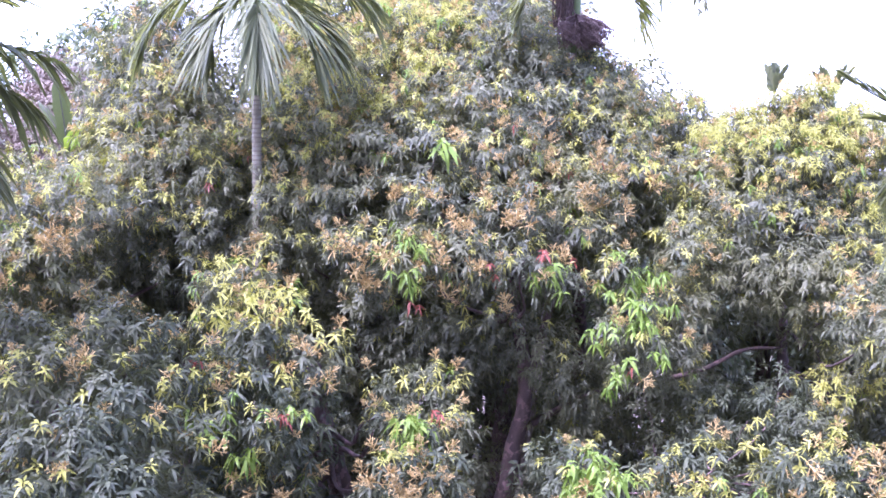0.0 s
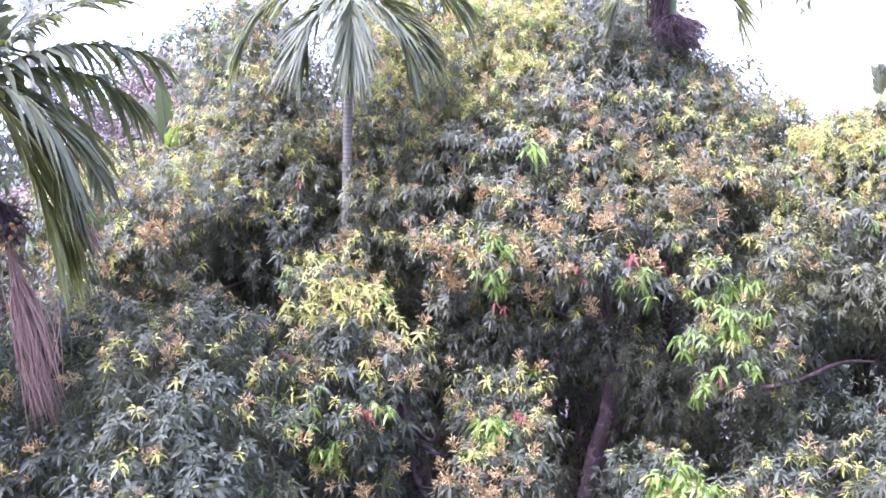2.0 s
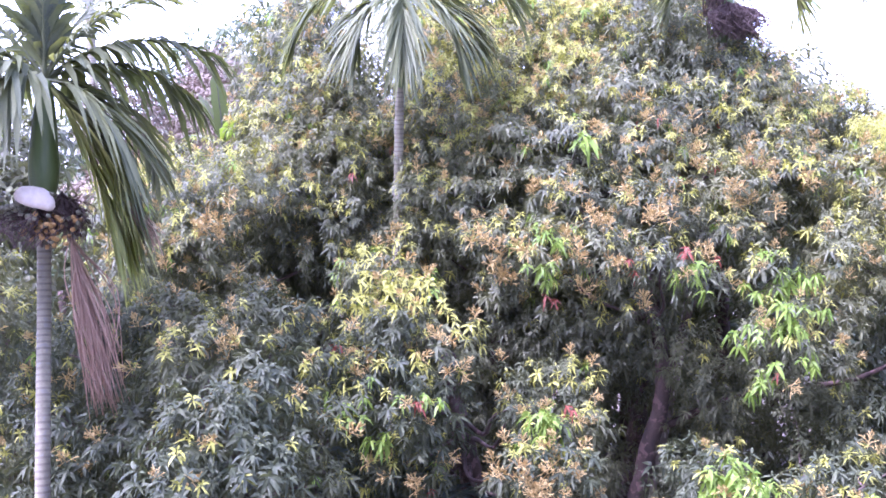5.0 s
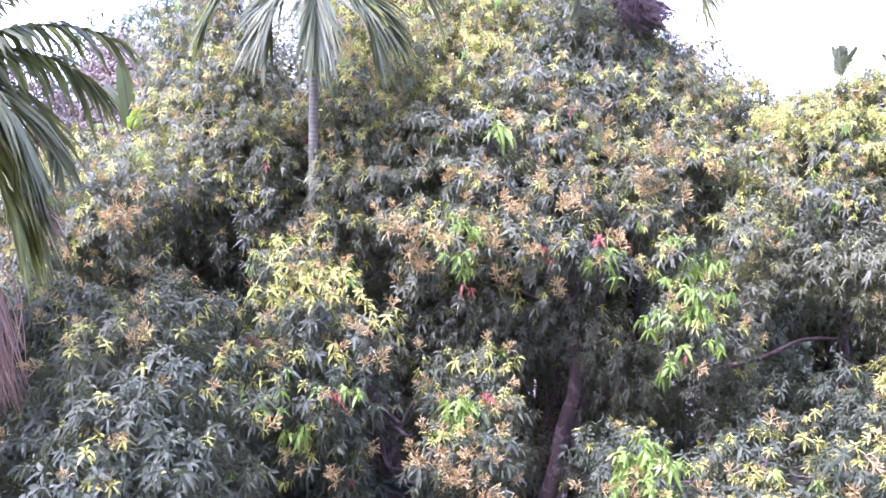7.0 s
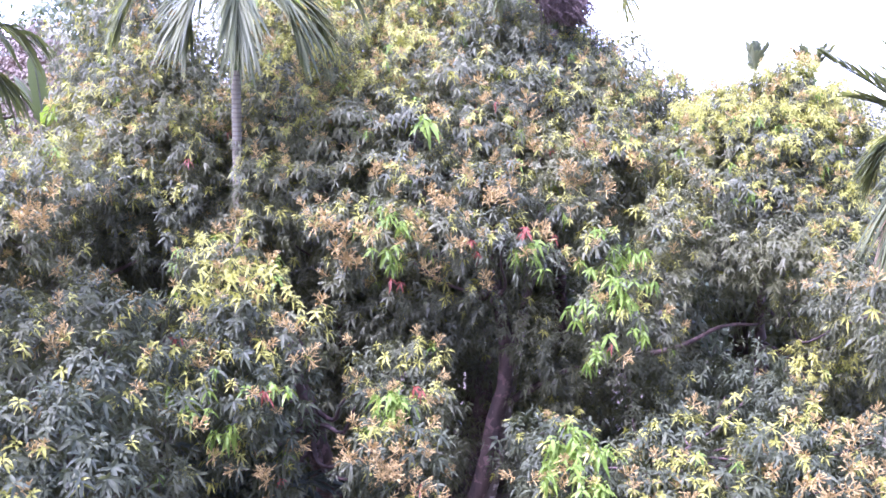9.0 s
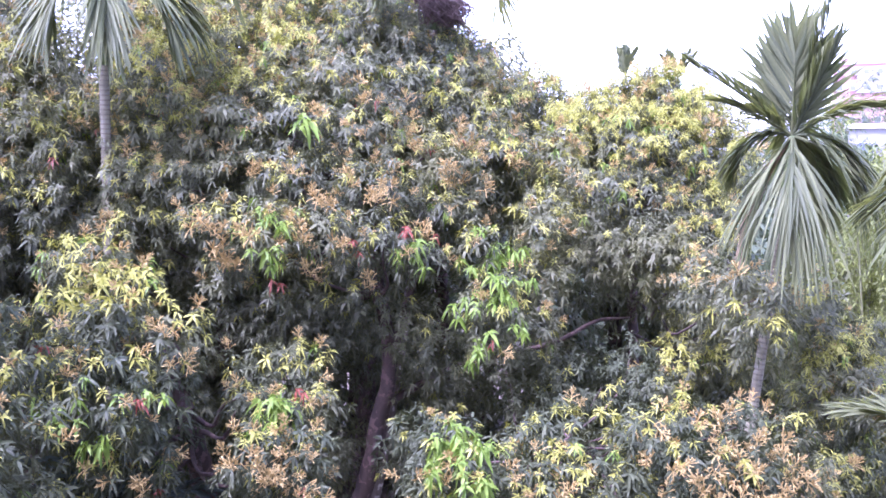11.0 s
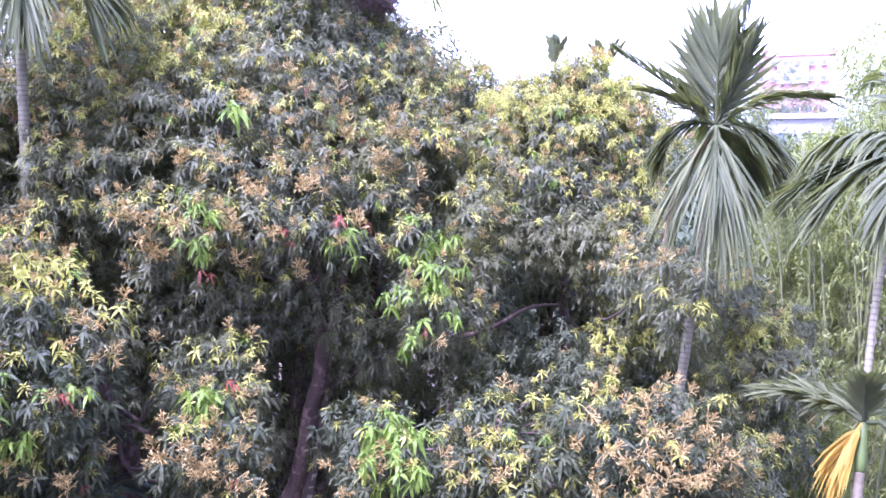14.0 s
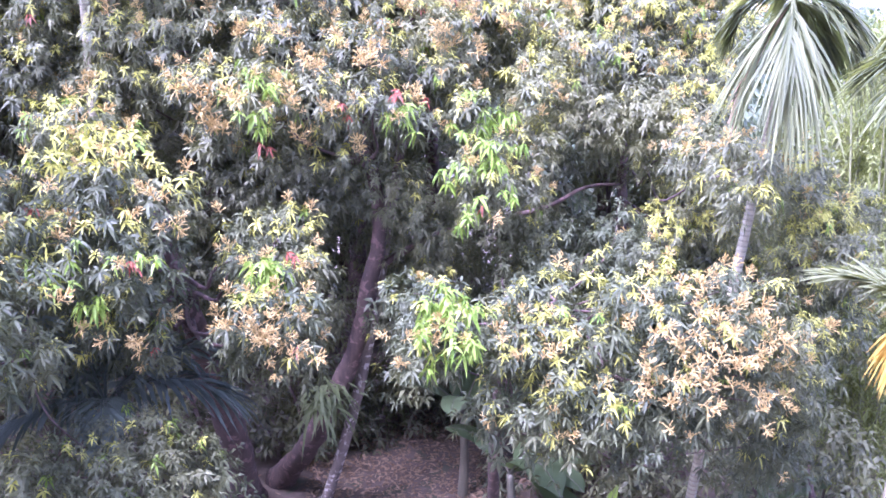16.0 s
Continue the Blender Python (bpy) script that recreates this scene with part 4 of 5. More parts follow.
left_palm = areca("areca palm with ripening nuts and dry hanging flower stalk", [foot(-35.3, 8.2), site(-34.6, -22, D), site(-34.0, -8, D), site(-33.8, -1.6, D)], site(-33.5, 5.4, D),
                  [F(56, 42, 66, 1.6, droop=0.95, leaflet=0.6, width=0.085, pairs=26), F(40, 30, 75, 1.5, droop=0.95, leaflet=0.6, width=0.085, pairs=26), F(70, -48, 38, 1.5, droop=0.5, leaflet=0.8, spread=0.7, material=PALM_LIME), F(64, -42, 44, 1.45, spread=0.5, droop=0.45, leaflet=0.85), F(84, -52, 34, 1.45, droop=0.5, leaflet=0.85, spread=0.55, material=PALM_LIME), F(92, -5, 85, 1.0, droop=0.6, leaflet=0.8, spread=0.6),
                   F(-124, 26, 60, 1.7, **LONG), F(-150, 22, 75, 1.3, **LONG), F(-110, 5, 75, 1.6, **LONG), F(-165, 10, 90, 1.0, **LONG), F(-135, 40, 80, 1.5, **LONG),
                   F(-40, 40, 80, 1.8), F(10, 60, 50, 2.0, width=0.07), F(-34, 84, 10, 1.1, width=0.08, spread=0.3, leaflet=0.95), F(140, 86, 8, 0.9, width=0.08, spread=0.35, leaflet=0.95), F(20, 5, 80, 1.6, droop=0.8), F(-100, 58, 60, 1.7), F(60, 62, 60, 1.5, droop=0.5)], 21, 0.068, 0.06, 0.125)

# palm in front of the main tree
D = 11.8
centre_palm = areca("slender areca palm with ringed grey trunk and drooping fronds", [foot(-12.4, 11.6), site(-12.3, -15, D), site(-12.0, -1, D), site(-11.9, 5.5, D)], site(-11.7, 11.6, D),
                    [F(168, -15, 68, 1.35, leaflet=0.95, spread=0.4, width=0.05, droop=0.35), F(120, -10, 72, 1.3, droop=0.4, leaflet=0.9, spread=0.45), F(-105, 18, 95, 1.7, droop=0.75, leaflet=0.75, width=0.055, spread=0.8), F(-150, -12, 70, 1.2, droop=0.4, leaflet=0.9, spread=0.4), F(85, 0, 80, 1.3, droop=0.5, leaflet=0.85, spread=0.5),
                     F(80, 35, 100, 1.7, droop=0.6, leaflet=0.7), F(-20, 50, 90, 2.0), F(0, 80, 30, 1.8), F(60, 40, 90, 1.9), F(-70, 50, 80, 1.9)], 22)

# palm by the rounded mango
D = 10.2
STIFF = dict(width=0.058, droop=0.03, bare=0.1, pairs=30)
HANG = dict(width=0.034, droop=0.4, pairs=20)
right_palm = areca("areca palm with stiff upright young fronds", [foot(26.8, 10.4), site(27.8, -29, 11.2), site(29.4, -15, 10.4), site(30.6, -5, D)], site(31.0, 1.0, D),
                   [F(-66, 44, 16, 1.3, leaflet=0.5, spread=0.7, **STIFF), F(31, 80, -2, 1.0, leaflet=0.85, spread=0.72, **STIFF), F(-149, 82, 2, 0.75, leaflet=0.8, spread=0.95, **STIFF), F(10, 70, 0, 0.95, leaflet=0.75, spread=0.8, **STIFF), F(121, 74, -6, 1.5, leaflet=0.5, spread=0.5, **STIFF), F(135, 66, 2, 1.0, leaflet=0.6, spread=0.6, **STIFF),
                    F(126, 36, 46, 1.1, leaflet=0.66, spread=0.8, droop=0.3, width=0.065), F(-149, -42, 44, 1.05, leaflet=1.0, spread=0.34, **HANG), F(-100, -44, 42, 0.95, leaflet=0.9, spread=0.34, **HANG), F(-170, -46, 40, 1.1, leaflet=0.95, spread=0.3, **HANG), F(125, 10, 100, 0.85, leaflet=0.75, spread=0.6, droop=0.8), F(135, -15, 70, 0.95, leaflet=0.85, spread=0.5, **HANG),
                    F(-59, 20, 100, 0.65, leaflet=0.55, droop=0.8, spread=0.6), F(-85, 34, 22, 0.9, leaflet=0.42, spread=0.8, droop=0.15), F(30, 30, 100, 1.2), F(-80, -58, 26, 1.15, leaflet=0.5, spread=0.3, droop=0.5, material=DRY), F(60, -10, 70, 1.0, leaflet=0.8, spread=0.5)], 23, 0.06, 0.052, 0.07)

# palm at the edge of the bamboo
D = 9.0
edge_palm = areca("areca palm with fronds sweeping outward", [foot(39.3, 9.2), site(40.1, -20, D), site(40.7, -8, D), site(41.9, -3.5, D)], site(42.6, -0.6, D),
                  [F(-52, 0, 42, 1.0, droop=0.45, leaflet=0.85, spread=0.55, width=0.055), F(-75, -5, 50, 0.9, droop=0.4, leaflet=0.8, spread=0.6, width=0.055), F(-50, 38, 75, 0.9, droop=0.9, leaflet=0.6), F(-125, 10, 90, 1.0, droop=0.7), F(20, 60, 60, 1.5), F(130, 30, 90, 1.6), F(60, 50, 80, 1.7), F(-160, 40, 100, 1.2), F(100, 60, 60, 1.6)], 24, 0.038, 0.034, 0.05)

# short palm below it
D = 8.6
short_palm = areca("short young palm with one yellow dying frond", [foot(39.8, 7.9), site(40.0, -30, 8.7), site(40.2, -19.5, D)], site(40.3, -16.6, D),
                   [F(-52, 32, 40, 0.75, droop=0.2, leaflet=0.55, spread=0.7, near=False), F(-140, 70, 30, 0.5, leaflet=0.36, width=0.045, spread=0.8, droop=0.1, near=False), F(-95, -40, 45, 0.4, material=PALM_YELLOW, leaflet=0.4, spread=0.4, near=False), F(60, 40, 60, 0.9, near=False), F(140, 15, 90, 0.8, near=False), F(-20, 40, 60, 0.8, near=False)], 25, 0.05, 0.045, 0.05, [RING, RING])

# leaning palm that passes the main trunk; its old sheaths show above the crown
D = 13.4
tall_palm = areca("tall leaning areca palm with purple-brown old sheaths", [foot(0.9, 12.4), site(1.6, -30.3, 13.9), site(4.3, -22.5, 12.9), site(7.0, -8, D), site(8.6, 8.0, D)], site(9.0, 12.6, D),
                  [F(95, 8, 100, 1.25, droop=0.35, leaflet=0.8, spread=0.5, near=False, material=PALM_LIME), F(-100, 10, 100, 1.2, droop=0.4, leaflet=0.7, near=False), F(0, 50, 80, 1.8, near=False), F(60, 40, 90, 1.8, near=False), F(-140, 30, 90, 1.4, near=False), F(40, 70, 50, 1.8, near=False)], 26, 0.085, 0.06, 0.085, [LICHEN_BARK, LICHEN_BARK])

# pale palm at the far side of the left trees, its head above the view
p = foot(-31.2, 22)
areca("thin pale palm standing behind the near palm", [p, p + Vector((0.2, 0, 6)), p + Vector((0.1, 0, 13.0))], p + Vector((0.1, 0, 14.2)), [F(k * 60 + 20, 45, 90, 1.6, near=False) for k in range(6)], 27, 0.11, 0.1, 0.12)

# lime palm leaves by the near palm
p = site(-37.4, -0.6, 9.6)
areca("small palm with bright lime fronds", [foot(-43, 9.6), foot(-42, 9.5) + Vector((0, 0, 3)), p - Vector((0, 0, 0.4))], p, [F(120, 66, 30, 0.9, material=LIME, near=False, width=0.1, spread=0.5, leaflet=0.4), F(60, 80, 15, 0.9, material=LIME, near=False, width=0.1, spread=0.5, leaflet=0.4), F(-60, 76, 20, 0.8, material=LIME, near=False, width=0.1, spread=0.5, leaflet=0.4), F(-90, 50, 60, 1.2, near=False), F(150, 0, 60, 1.1, near=False), F(-150, 60, 60, 1.1, near=False)], 28, 0.05, 0.05, 0.05)

# palm under the leaning mango; the shade there is in its leaf colour
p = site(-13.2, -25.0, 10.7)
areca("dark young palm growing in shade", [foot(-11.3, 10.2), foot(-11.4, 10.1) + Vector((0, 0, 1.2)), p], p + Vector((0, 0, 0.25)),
      [F(-80, 45, 60, 1.9, leaflet=0.8, near=False, material=SHADED_PALM), F(-60, 75, 30, 1.9, leaflet=0.8, near=False, material=SHADED_PALM), F(80, 58, 75, 1.5, leaflet=0.8, near=False, material=SHADED_PALM), F(105, 44, 75, 1.5, leaflet=0.8, near=False, material=SHADED_PALM), F(-100, 68, 30, 1.5, leaflet=0.8, near=False, material=SHADED_PALM), F(170, 45, 80, 1.3, near=False, material=SHADED_PALM), F(-120, 35, 90, 1.3, near=False, material=SHADED_PALM), F(0, 70, 40, 1.5, near=False, material=SHADED_PALM)], 29, 0.07, 0.06, 0.07)


# ---------------------------------------------------------------- distance
def far_tree(bearing, distance, height, width, seed, material, label, n=650, leaf=0.42, low=0.3, name="background_tree"):
    rng = np.random.default_rng(seed)
    p = foot(bearing, distance)
    t = thing(name, label, "shrub" if name == "shrub" else "tree", "shrubs" if name == "shrub" else "far trees")
    pts = spline([p, p + Vector((0.2, 0, height * 0.35)), p + Vector((0, 0, height * 0.75))], 5)
    tube_part("trunk", pts, np.linspace(0.25, 0.08, len(pts)) * min(1, height / 8), BARK, t, 7)
    m = 9
    hubs = np.array(p) + np.stack([rng.uniform(-0.32, 0.32, m) * width, rng.uniform(-0.32, 0.32, m) * width, height * rng.uniform(low, 0.88, m)], 1)
    pick = rng.integers(0, m, n)
    w = unit(rng.normal(0, 1, (n, 3)))
    spots = hubs[pick] + w * (width * 0.24 * rng.uniform(0.6, 1.05, n))[:, None]
    vv, tr, q, st, sq = leaf_whorls(rng, spots, unit(w + [0, 0, 0.4]), np.zeros(n, int), np.full(n, leaf / 0.13), 5, None, 0.34)
    under("crown", make_mesh("crown", vv, [(q, 0)], [material]), t)
    return t


for k, (b, d, h, w) in enumerate([(-30.5, 30, 10.6, 6), (-26.5, 30, 11.8, 6), (-23, 29, 12.6, 6), (-20, 28, 13.2, 5), (-36, 28, 10, 7), (-42, 26, 10, 7), (-33, 22, 8.8, 5), (-48, 24, 10, 7), (14, 40, 8.5, 8), (20, 42, 8, 8), (27, 45, 7.0, 8), (48, 26, 9, 7), (0, 36, 9, 9), (-10, 36, 9, 9), (32, 60, 9.5, 9), (38, 58, 9.5, 9), (33.2, 92, 14.4, 12), (37.0, 92, 14.6, 12), (35.2, 105, 14.6, 12), (30.4, 80, 11.0, 11), (33.0, 52, 7.4, 6), (38.4, 50, 7.6, 6), (41, 44, 8.5, 8)]):
    far_tree(b, d, h, w, 40 + k, FAR, "broad green tree standing beyond the mangoes", 1150, 0.42)
for k, (b, d, h, w) in enumerate([(-27.2, 20, 9.8, 4.4), (-24.6, 21, 10.6, 4.4), (-30.0, 19.5, 8.8, 4.0), (-22.0, 22, 11.0, 4.0), (-25.8, 19, 9.2, 4.0)]):
    far_tree(b, d, h, w, 60 + k, PINK, "leafless twiggy tree with pinkish brown haze of twigs", 5200, 0.17, 0.15)


for k, (b, d, h, w) in enumerate([(39.6, 19, 9.6, 3.4), (43.5, 20, 10.4, 4.0), (37.4, 21, 8.4, 3.2)]):
    far_tree(b, d, h, w, 64 + k, BAMBOO, "light green bushy tree beside the bamboo", 4200, 0.16, 0.2)


def bamboo(bearing, distance, height, width, seed, n=1900):
    """Clump of arching culms with small drooping leaves along their upper part."""
    rng = np.random.default_rng(seed)
    t = thing("bamboo", "feathery light green bamboo clump with thin upright culms", "bamboo", "bamboo clumps", at=foot(bearing, distance))
    tips = []
    for k in range(16):
        a = rng.uniform(0, 6.28)
        root = Vector((rng.normal(0, width * 0.16), rng.normal(0, width * 0.16), 0))
        lean = Vector((math.cos(a), math.sin(a), 0)) * width * rng.uniform(0.1, 0.4)
        tall = height * rng.uniform(0.7, 1.0)
        cp = spline([root, root + lean * 0.15 + Vector((0, 0, tall * 0.4)), root + lean * 0.5 + Vector((0, 0, tall * 0.8)), root + lean + Vector((0, 0, tall * 0.97))], 4)
        tube_part("culm", cp, np.linspace(0.03, 0.008, len(cp)), CULM, t, 5)
        tips.append(cp)
    pick = rng.integers(0, 16, n)
    f = rng.uniform(0.12, 1, n)
    spots = np.array([[np.interp(f[i] * 12, np.arange(13), tips[pick[i]][:, k]) for k in range(3)] for i in range(n)]) + rng.normal(0, width * 0.07, (n, 3))
    vv, tr, q, st, sq = leaf_whorls(rng, spots, unit(rng.normal(0, 1, (n, 3)) + [0, 0, 0.1]), np.zeros(n, int), np.full(n, 1.3), 6, None, 0.2)
    under("foliage", make_mesh("foliage", vv, [(q, 0)], [BAMBOO]), t)


for k, (b, d, h, w) in enumerate([(38.2, 16, 9.6, 2.6), (41, 15.5, 10.2, 3.2), (46, 14, 9.5, 3.5), (40, 18, 7.6, 3.5), (36.5, 17, 6.8, 3), (35, 20, 6.0, 3), (44, 18, 9.6, 3.5), (33.5, 15, 4.6, 2.6), (37, 13.5, 4.4, 2.6)]):
    bamboo(b, d, h, w, 70 + k)


for k, (b, d, h, w) in enumerate([(-33, 16.5, 7.2, 4.6), (-27, 17.5, 7.0, 4.6), (-20.5, 17, 9.2, 4.6), (-15, 18, 12.4, 4.8), (-9, 20, 11.8, 4.6), (-3, 20, 12.6, 4.6), (3, 20, 12.4, 4.6), (8.5, 18.0, 10.6, 4.0), (14.5, 17, 8.2, 4.6), (-12, 18.0, 12.6, 4.4), (-6, 19, 11.6, 4.2), (0, 19, 12, 4.2), (3.5, 18.6, 10.8, 3.0), (20, 17, 8.5, 4.6), (25.5, 16.5, 7.6, 4.6), (31, 17, 5.6, 4.2)]):
    far_tree(b, d, h, w, 120 + k, LEAF, "dark green tree crowding behind the mangoes", 1700, 0.28, 0.08)
for k in range(14):
    far_tree(-36 + k * 5.3, 21.5 + (k % 3), 6.8, 5.4, 180 + k, FAR, "dark green tree in the grove behind", 420, 0.5, 0.08)
for k, (b, d, h, w) in enumerate([(-1, 13.6, 2.0, 2.2), (-8, 13.4, 2.4, 2.4), (-15, 12.5, 2.2, 2.6), (-21, 12, 2.6, 3), (17, 13.2, 2.6, 2.6), (21, 12.4, 3.2, 2.6), (26, 12.4, 2.8, 2.8), (31, 11.6, 2.6, 2.6), (35, 11, 2.6, 2.6), (7, 15.2, 1.6, 2.4), (11, 15, 2.2, 2.4), (13.6, 14.4, 4.8, 2.8), (2.5, 14.6, 2.2, 2.2), (-18, 9.4, 2.4, 2.6), (-38.5, 12.5, 7.6, 3.4), (-42, 11.5, 6.6, 3.2)]):
    far_tree(b, d, h, w, 150 + k, LEAF, "dense dark green shrub on the shaded ground", 520, 0.18, 0.12, "shrub")

for b, h, ways in ((20.9, 6.2, ((-130, 74), (125, 66), (180, 84), (0, 84))), (24.2, 6.0, ((-115, 54), (115, 56), (-125, 66), (125, 68)))):
    p = foot(b, 34)
    top = EYE.z + 34 * math.tan(radians(h)) - 0.8
    areca("distant areca palm with a tuft of upright fronds", [p, p + Vector((0.2, 0, top * 0.5)), p + Vector((0, 0, top - 0.9))], p + Vector((0, 0, top)), [F(b + w, rise, 12, 0.95, droop=0.05, width=0.15, leaflet=0.6, spread=0.5, pairs=14, near=False) for w, rise in ways], 80, 0.1, 0.08, 0.1)


for k, (b, d, h, w) in enumerate([(-36.8, 14, 9.0, 3.2), (-40, 13.5, 8.6, 3.4)]):
    far_tree(b, d, h, w, 210 + k, LEAF, "dark green tree behind the near palm", 1500, 0.22, 0.1)


def far_woods(n=5200):
    """Low belt of trees that closes the horizon."""
    rng = np.random.default_rng(400)
    b = np.radians(rng.uniform(-62, 62, n))
    d = rng.uniform(46, 60, n)
    z = rng.uniform(0.2, 1, n) * (6.2 + 1.2 * np.sin(b * 23) + 0.8 * np.sin(b * 51 + 1))
    spots = np.stack([np.sin(b) * d, np.cos(b) * d, z], 1)
    vv, t, q, st, sq = leaf_whorls(rng, spots, unit(rng.normal(0, 1, (n, 3)) + [0, 0, 0.5]), np.zeros(n, int), np.full(n, 6.5), 6, None, 0.34)
    tagged(new("far_woods", make_mesh("far_woods", vv, [(q, 0)], [FAR])), "belt of distant green trees along the horizon", "trees", kind="stuff")


far_woods()


def box(bm, lo, hi):
    v = [bm.verts.new((x, y, z)) for z in (lo[2], hi[2]) for y in (lo[1], hi[1]) for x in (lo[0], hi[0])]
    for f in ((0, 2, 3, 1), (4, 5, 7, 6), (0, 1, 5, 4), (2, 6, 7, 3), (0, 4, 6, 2), (1, 3, 7, 5)):
        bm.faces.new([v[i] for i in f])


def apartment(bearing, distance, width, height, wall, label, floors, bays, set_back=False):
    h = thing("apartment_block", label, "building")
    c = foot(bearing, distance)
    h.matrix_basis = Matrix.Translation(c) @ pose(0, 0, 0, 0, 0, -bearing)
    bm = bmesh.new()
    box(bm, (-width / 2, 0, 0), (width / 2, 9, height))
    part("wall", bm, wall, h)
    bm = bmesh.new()
    box(bm, (-width / 2 - 0.3, -0.3, height), (width / 2 + 0.3, 9.3, height + 0.35))
    part("roof", bm, CONCRETE, h)
    if set_back:
        bm = bmesh.new()
        box(bm, (-width * 0.2, -0.5, height - 5.6), (width * 0.22, 0.0, height - 0.6))
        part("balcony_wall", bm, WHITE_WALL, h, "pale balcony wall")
        for x in (-0.42, 0.36):
            bm = bmesh.new()
            box(bm, (x * width, 1, height), (x * width + 3.2, 5, height + 1.3))
            part("stair_head", bm, wall, h)
    for i in range(floors):
        for j in range(bays):
            x = (j + 0.5) / bays * width - width / 2
            z = height * (i + 0.5) / floors
            bm = bmesh.new()
            box(bm, (x - 0.6, -0.58, z - 0.55), (x + 0.6, 0.02, z + 0.55))
            w = part("window", bm, CONCRETE, h)
            bm = bmesh.new()
            box(bm, (x - 0.52, -0.6, z - 0.47), (x + 0.52, -0.55, z + 0.47))
            part("pane", bm, GLASS, w)


apartment(35.3, 190, 14.0, 24.6, PINK_WALL, "pink apartment block with small windows", 8, 6, True)
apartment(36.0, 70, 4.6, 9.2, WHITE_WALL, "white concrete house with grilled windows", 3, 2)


# ---------------------------------------------------------------- smaller plants and palm details
def banana_leaf(plant, rng, base, bearing, rise, fall, length, width, material=BANANA, label=""):
    """Broad paddle blade with a rib, edges torn into a few lobes."""
    n = 13
    s = np.linspace(0, 1, n)
    el = np.radians(rise - fall * s ** 1.3)
    b = math.radians(bearing)
    d = np.stack([math.sin(b) * np.cos(el), math.cos(b) * np.cos(el), np.sin(el)], 1)
    pts = np.array(base) + np.concatenate([np.zeros((1, 3)), np.cumsum(d[:-1] * length / (n - 1), 0)])
    side = np.array([math.cos(b), -math.sin(b), 0.0])
    up = np.cross(side, d)
    half = width / 2 * np.interp(s, (0, 0.12, 0.2, 0.5, 0.85, 1), (0.03, 0.05, 0.75, 1.0, 0.75, 0.02))
    rows = []
    for i in range(n):
        for x in (-1, -0.5, 0, 0.5, 1):
            ragged = 1 + 0.1 * rng.standard_normal() if abs(x) == 1 else 1
            rows.append(pts[i] + side * half[i] * x * ragged + up[i] * half[i] * (0.22 * abs(x) - 0.18 * x * x) - np.array([0, 0, 0.12 * half[i] * x * x]))
    q = [(i * 5 + k, i * 5 + k + 1, i * 5 + k + 6, i * 5 + k + 5) for i in range(n - 1) for k in range(4)]
    leaf = under("leaf", make_mesh("leaf", rows, [(q, 0)], [material]), plant, label)
    tube_part("midrib", pts, np.linspace(0.018, 0.004, n), STEM, leaf, 5)


def banana_plant(label, base, height, leaves, seed):
    rng = np.random.default_rng(seed)
    plant = thing("banana_plant", label, "plant", "banana plants")
    top = base + Vector((0, 0, height))
    tube_part("stem", spline([base, base.lerp(top, 0.5) + Vector((0.03, 0, 0)), top], 5), np.linspace(0.09, 0.05, 11), STEM, plant, 9, 0.02, rng)
    for spec in leaves:
        banana_leaf(plant, rng, top, *spec)


banana_plant("banana plant with broad dark green leaves", foot(11.3, 12.3), 1.5, [(-20, 80, 25, 1.9, 0.5), (60, 70, 60, 1.7, 0.5), (200, 60, 90, 1.5, 0.5), (120, 55, 90, 1.5, 0.5), (-80, 60, 90, 1.4, 0.45)], 91)
banana_plant("banana plant with a wide bluish leaf bent forward", foot(14.8, 11.6), 0.9, [(170, 55, 95, 1.9, 0.6), (150, 45, 80, 1.6, 0.55), (60, 45, 90, 1.5, 0.48), (-60, 60, 80, 1.3, 0.45), (100, 35, 70, 1.4, 0.45)], 92)
banana_plant("banana plant with one bright young leaf", foot(21.3, 10.5), 0.45, [(70, 78, 20, 1.0, 0.2, LIME), (100, 40, 80, 1.8, 0.5), (120, 30, 60, 1.7, 0.5), (-130, 40, 70, 1.7, 0.5), (-100, 45, 90, 1.6, 0.5), (160, 40, 90, 1.4, 0.5), (-40, 60, 70, 1.5, 0.5)], 93)
banana_plant("banana plant with torn leaves among shrubs", foot(33.2, 11.4), 0.9, [(170, 40, 110, 1.0, 0.34), (-120, 40, 90, 1.1, 0.34), (80, 50, 80, 1.1, 0.36), (0, 60, 70, 1.1, 0.36)], 94)
p = foot(-23.2, 14.3)
banana_plant("banana plant with upright pale leaves rising over the crowns", p, 7.9, [(-60, 84, 8, 1.25, 0.3, STRAP), (70, 74, 20, 1.05, 0.26, STRAP), (-75, 70, 25, 1.0, 0.24, STRAP), (-90, 35, 70, 0.8, 0.25), (140, 60, 60, 0.7, 0.22, LIME)], 95)


def strap_plant(label, spot, n, seed, long=0.75):
    rng = np.random.default_rng(seed)
    plant = thing("strap_leaf_plant", label, "plant", at=spot)
    a = rng.uniform(0, 6.28, n)
    e = rng.uniform(-0.3, 1.0, n)
    seat = np.stack([rng.normal(0, 0.12, n), rng.normal(0, 0.12, n), rng.uniform(-0.2, 0.2, n)], 1)
    way = np.stack([np.cos(a) * np.cos(e), np.sin(a) * np.cos(e), np.sin(e)], 1)
    for i in range(n):
        one = slice(i, i + 1)
        vv, t, q, _, _ = blades(seat[one], way[one], np.array([[0, 0, 1.0]]), long * rng.uniform(0.7, 1.2), 0.05, rng.uniform(0.8, 1.5), 0.3)
        under("leaf", make_mesh("leaf", vv, [(t, 0), (q, 0)], [STRAP]), plant)


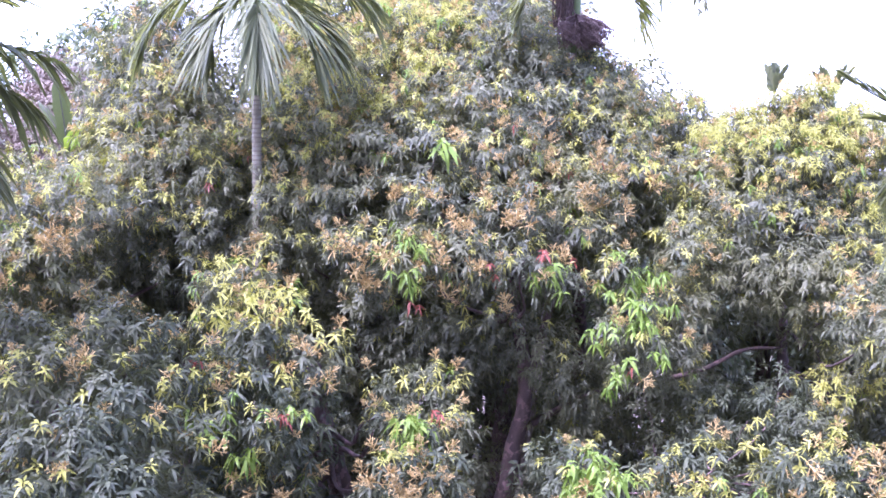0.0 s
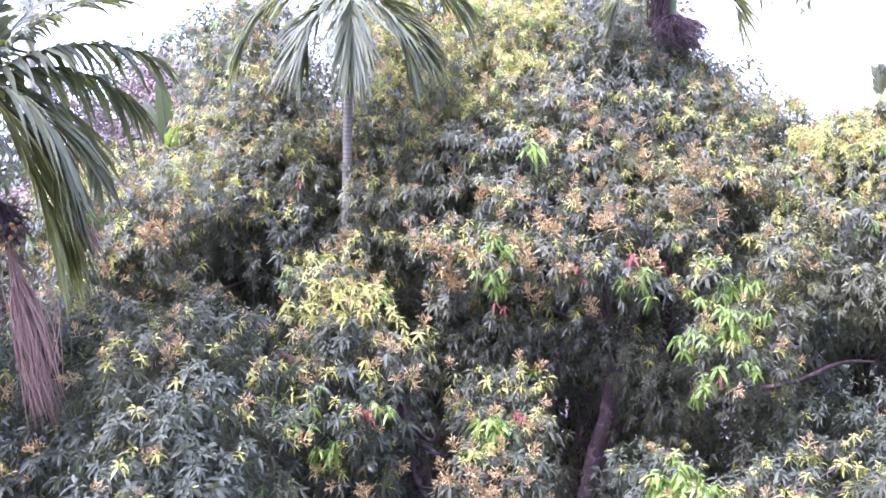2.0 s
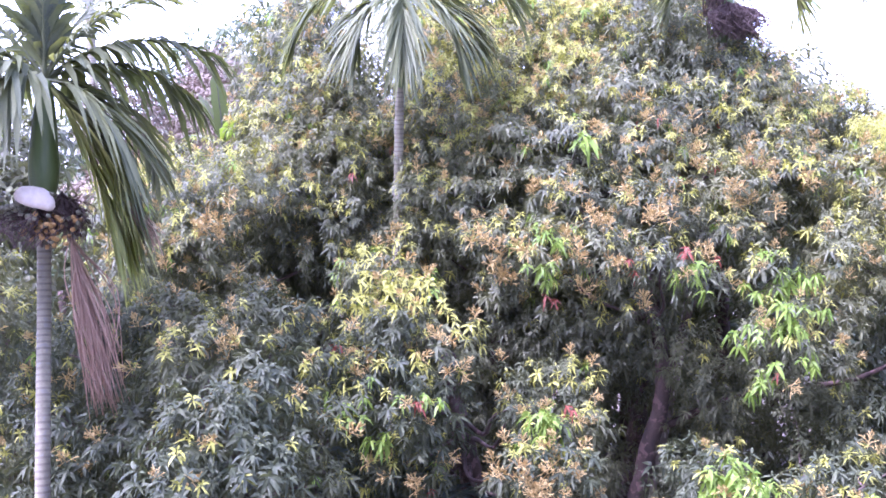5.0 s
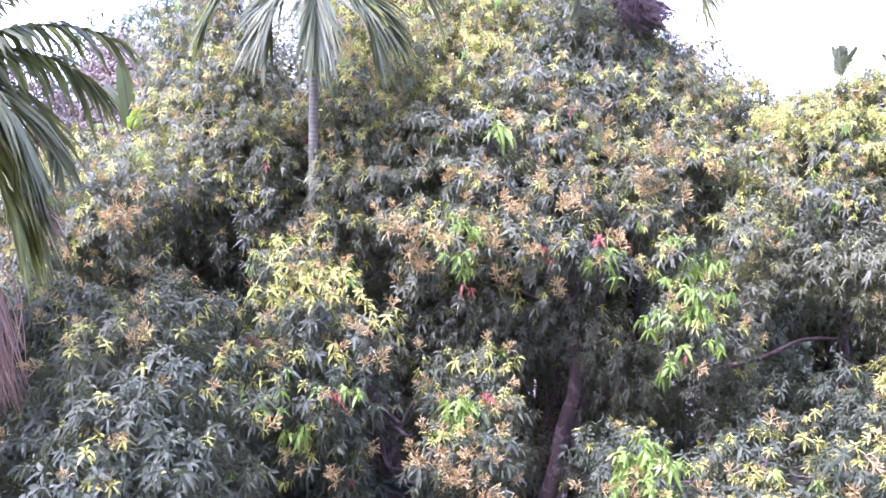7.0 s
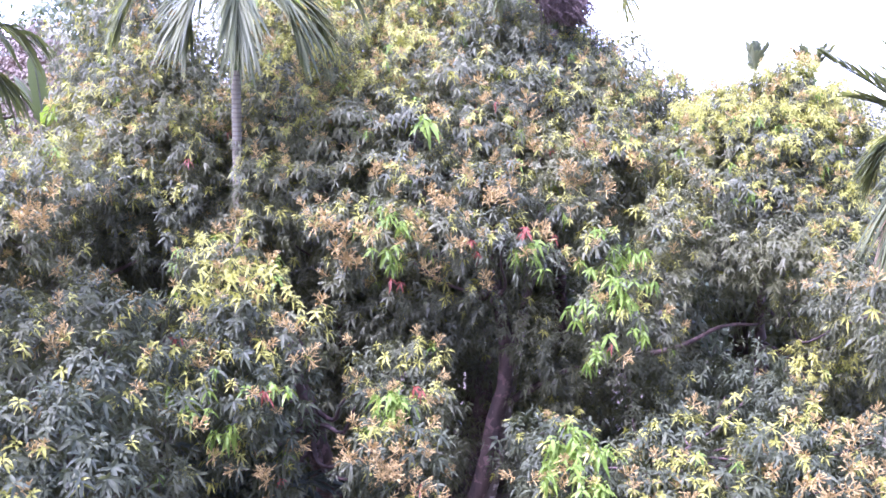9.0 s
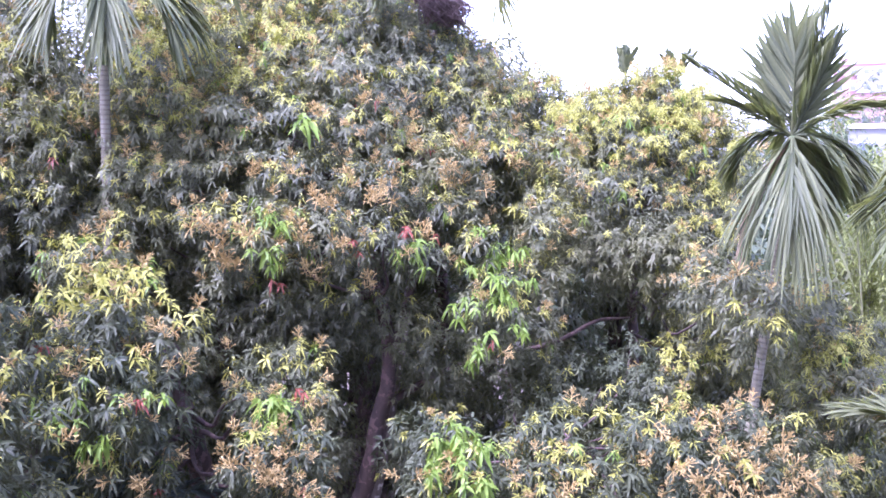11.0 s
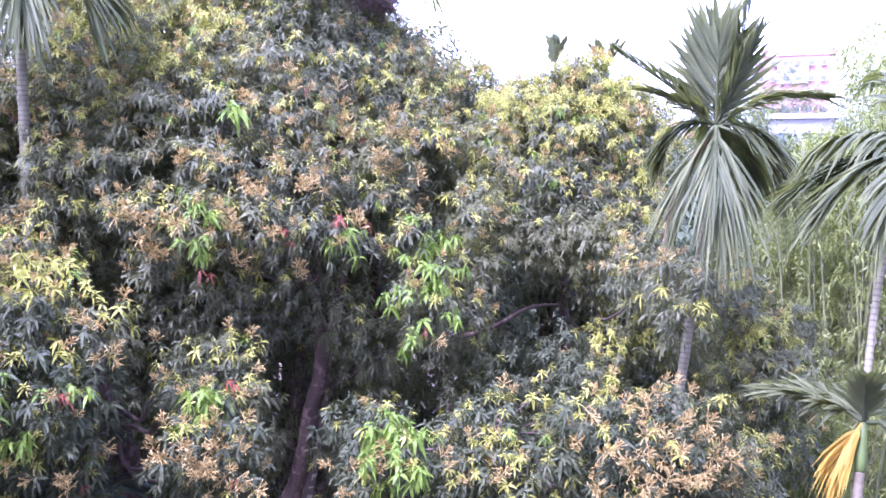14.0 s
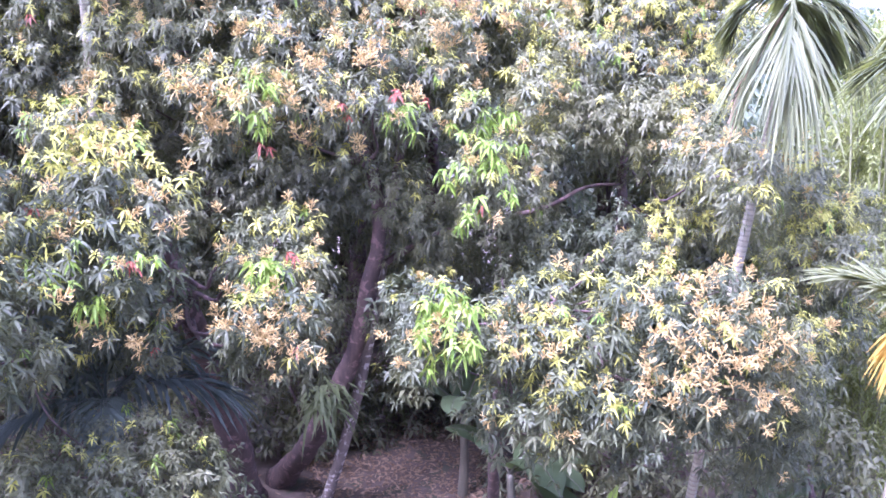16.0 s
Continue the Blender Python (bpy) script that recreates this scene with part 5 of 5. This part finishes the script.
strap_plant("clump of drooping strap leaves at the mango trunk", site(1.6, -24.6, 12.5), 90, 96, 0.45)
strap_plant("clump of strap leaves on the ground by the trunk", foot(-3.4, 12.0) + Vector((0, 0, 0.1)), 60, 97, 0.42)


def nut_bunch(palm, spot, n, spread, seed, material):
    rng = np.random.default_rng(seed)
    bm = bmesh.new()
    bmesh.ops.create_icosphere(bm, subdivisions=1, radius=0.024)
    for v in bm.verts:
        v.co.z *= 1.25
    me = bpy.data.meshes.new("nut")
    bm.to_mesh(me)
    bm.free()
    me.materials.append(material)
    me.polygons.foreach_set("use_smooth", [True] * len(me.polygons))
    for i in range(n):
        o = under("nut", me, palm)
        o.location = spot + Vector((rng.normal(0, spread), rng.normal(0, spread * 0.7), rng.normal(0, spread * 0.6)))
        o.rotation_euler = rng.uniform(0, 3, 3)


def strands(parent, name, top, end, n, spread, material, seed, label="", thick=0.006):
    """Bundle of thin dry strands hanging from a stalk."""
    rng = np.random.default_rng(seed)
    vs, qs, cs, o = [], [], [], 0
    top, end = Vector(top), Vector(end)
    for i in range(n):
        a = top.lerp(end, rng.uniform(0, 0.35))
        e = end + Vector((rng.normal(0, spread), rng.normal(0, spread), rng.uniform(-0.05, 0.35) * (top - end).length))
        mid = a.lerp(e, 0.45) + Vector((rng.normal(0, spread * 0.9), rng.normal(0, spread * 0.9), 0.03))
        v, q, c = tube(spline([a, mid, e], 4), np.linspace(thick, thick * 0.6, 9), 4)
        vs.append(v)
        qs.append(q + o)
        cs.append(c + o)
        o += len(v)
    return under(name, make_mesh(name, np.concatenate(vs), [(np.concatenate(qs), 0), (np.concatenate(cs), 0)], [material]), parent, label)


D = 8.7
nut_bunch(left_palm, site(-33.7, -3.4, D - 0.12), 75, 0.11, 201, NUT)
nut_bunch(left_palm, site(-35.0, -2.5, D - 0.05), 150, 0.15, 202, NUT_GREEN)
strands(left_palm, "flower_stalk", site(-32.8, -1.2, D), site(-32.5, -4.2, D - 0.05), 110, 0.1, PURPLE, 209, "dark dry flower stalks")
nut_bunch(left_palm, site(-32.7, -3.4, D), 70, 0.12, 203, NUT_GREEN)
strands(left_palm, "flower_stalk", site(-34.3, -1.8, D), site(-34.6, -4.6, D - 0.15), 80, 0.13, PURPLE, 204, "dark dry flower stalks")
strands(left_palm, "dry_flower_stalk", site(-32.4, -3.6, D - 0.1), site(-30.6, -14.6, D - 0.1), 90, 0.075, DRY, 205, "long brown dry hanging stalk", 0.007)
strands(left_palm, "dry_leaf_tip", site(-29.2, -1.5, D - 0.1), site(-27.6, -5.2, D - 0.1), 26, 0.06, DRY, 206, "withered brown leaf tip")


def sheath_cap(palm, spot):
    bm = bmesh.new()
    bmesh.ops.create_uvsphere(bm, u_segments=16, v_segments=10, radius=1.0)
    for v in bm.verts:
        v.co.z = max(v.co.z, -0.25)
        v.co = Vector((v.co.x * 0.175, v.co.y * 0.13, v.co.z * 0.13 - 0.02 * v.co.x * abs(v.co.x)))
        v.co += Vector((0, 0, 0.012 * noise.noise(v.co * 14)))
    for f in bm.faces:
        f.smooth = True
    o = part("dry_sheath", bm, SHEATH, palm, "pale cream dry leaf sheath")
    o.matrix_basis = Matrix.Translation(spot) @ pose(0, 0, 0, 14, 14, 34)


sheath_cap(left_palm, site(-34.3, -1.75, D - 0.2))

# old sheaths of the tall palm
strands(tall_palm, "old_flower_stalk", site(8.8, 10.4, 13.2), site(9.5, 8.2, 13.1), 300, 0.17, PURPLE, 207, "shaggy purple-brown old flower stalks", 0.008)
strands(tall_palm, "old_sheath", site(8.2, 13.0, 13.3), site(8.0, 9.6, 13.2), 60, 0.07, PURPLE, 208, "brown hanging sheath", 0.014)
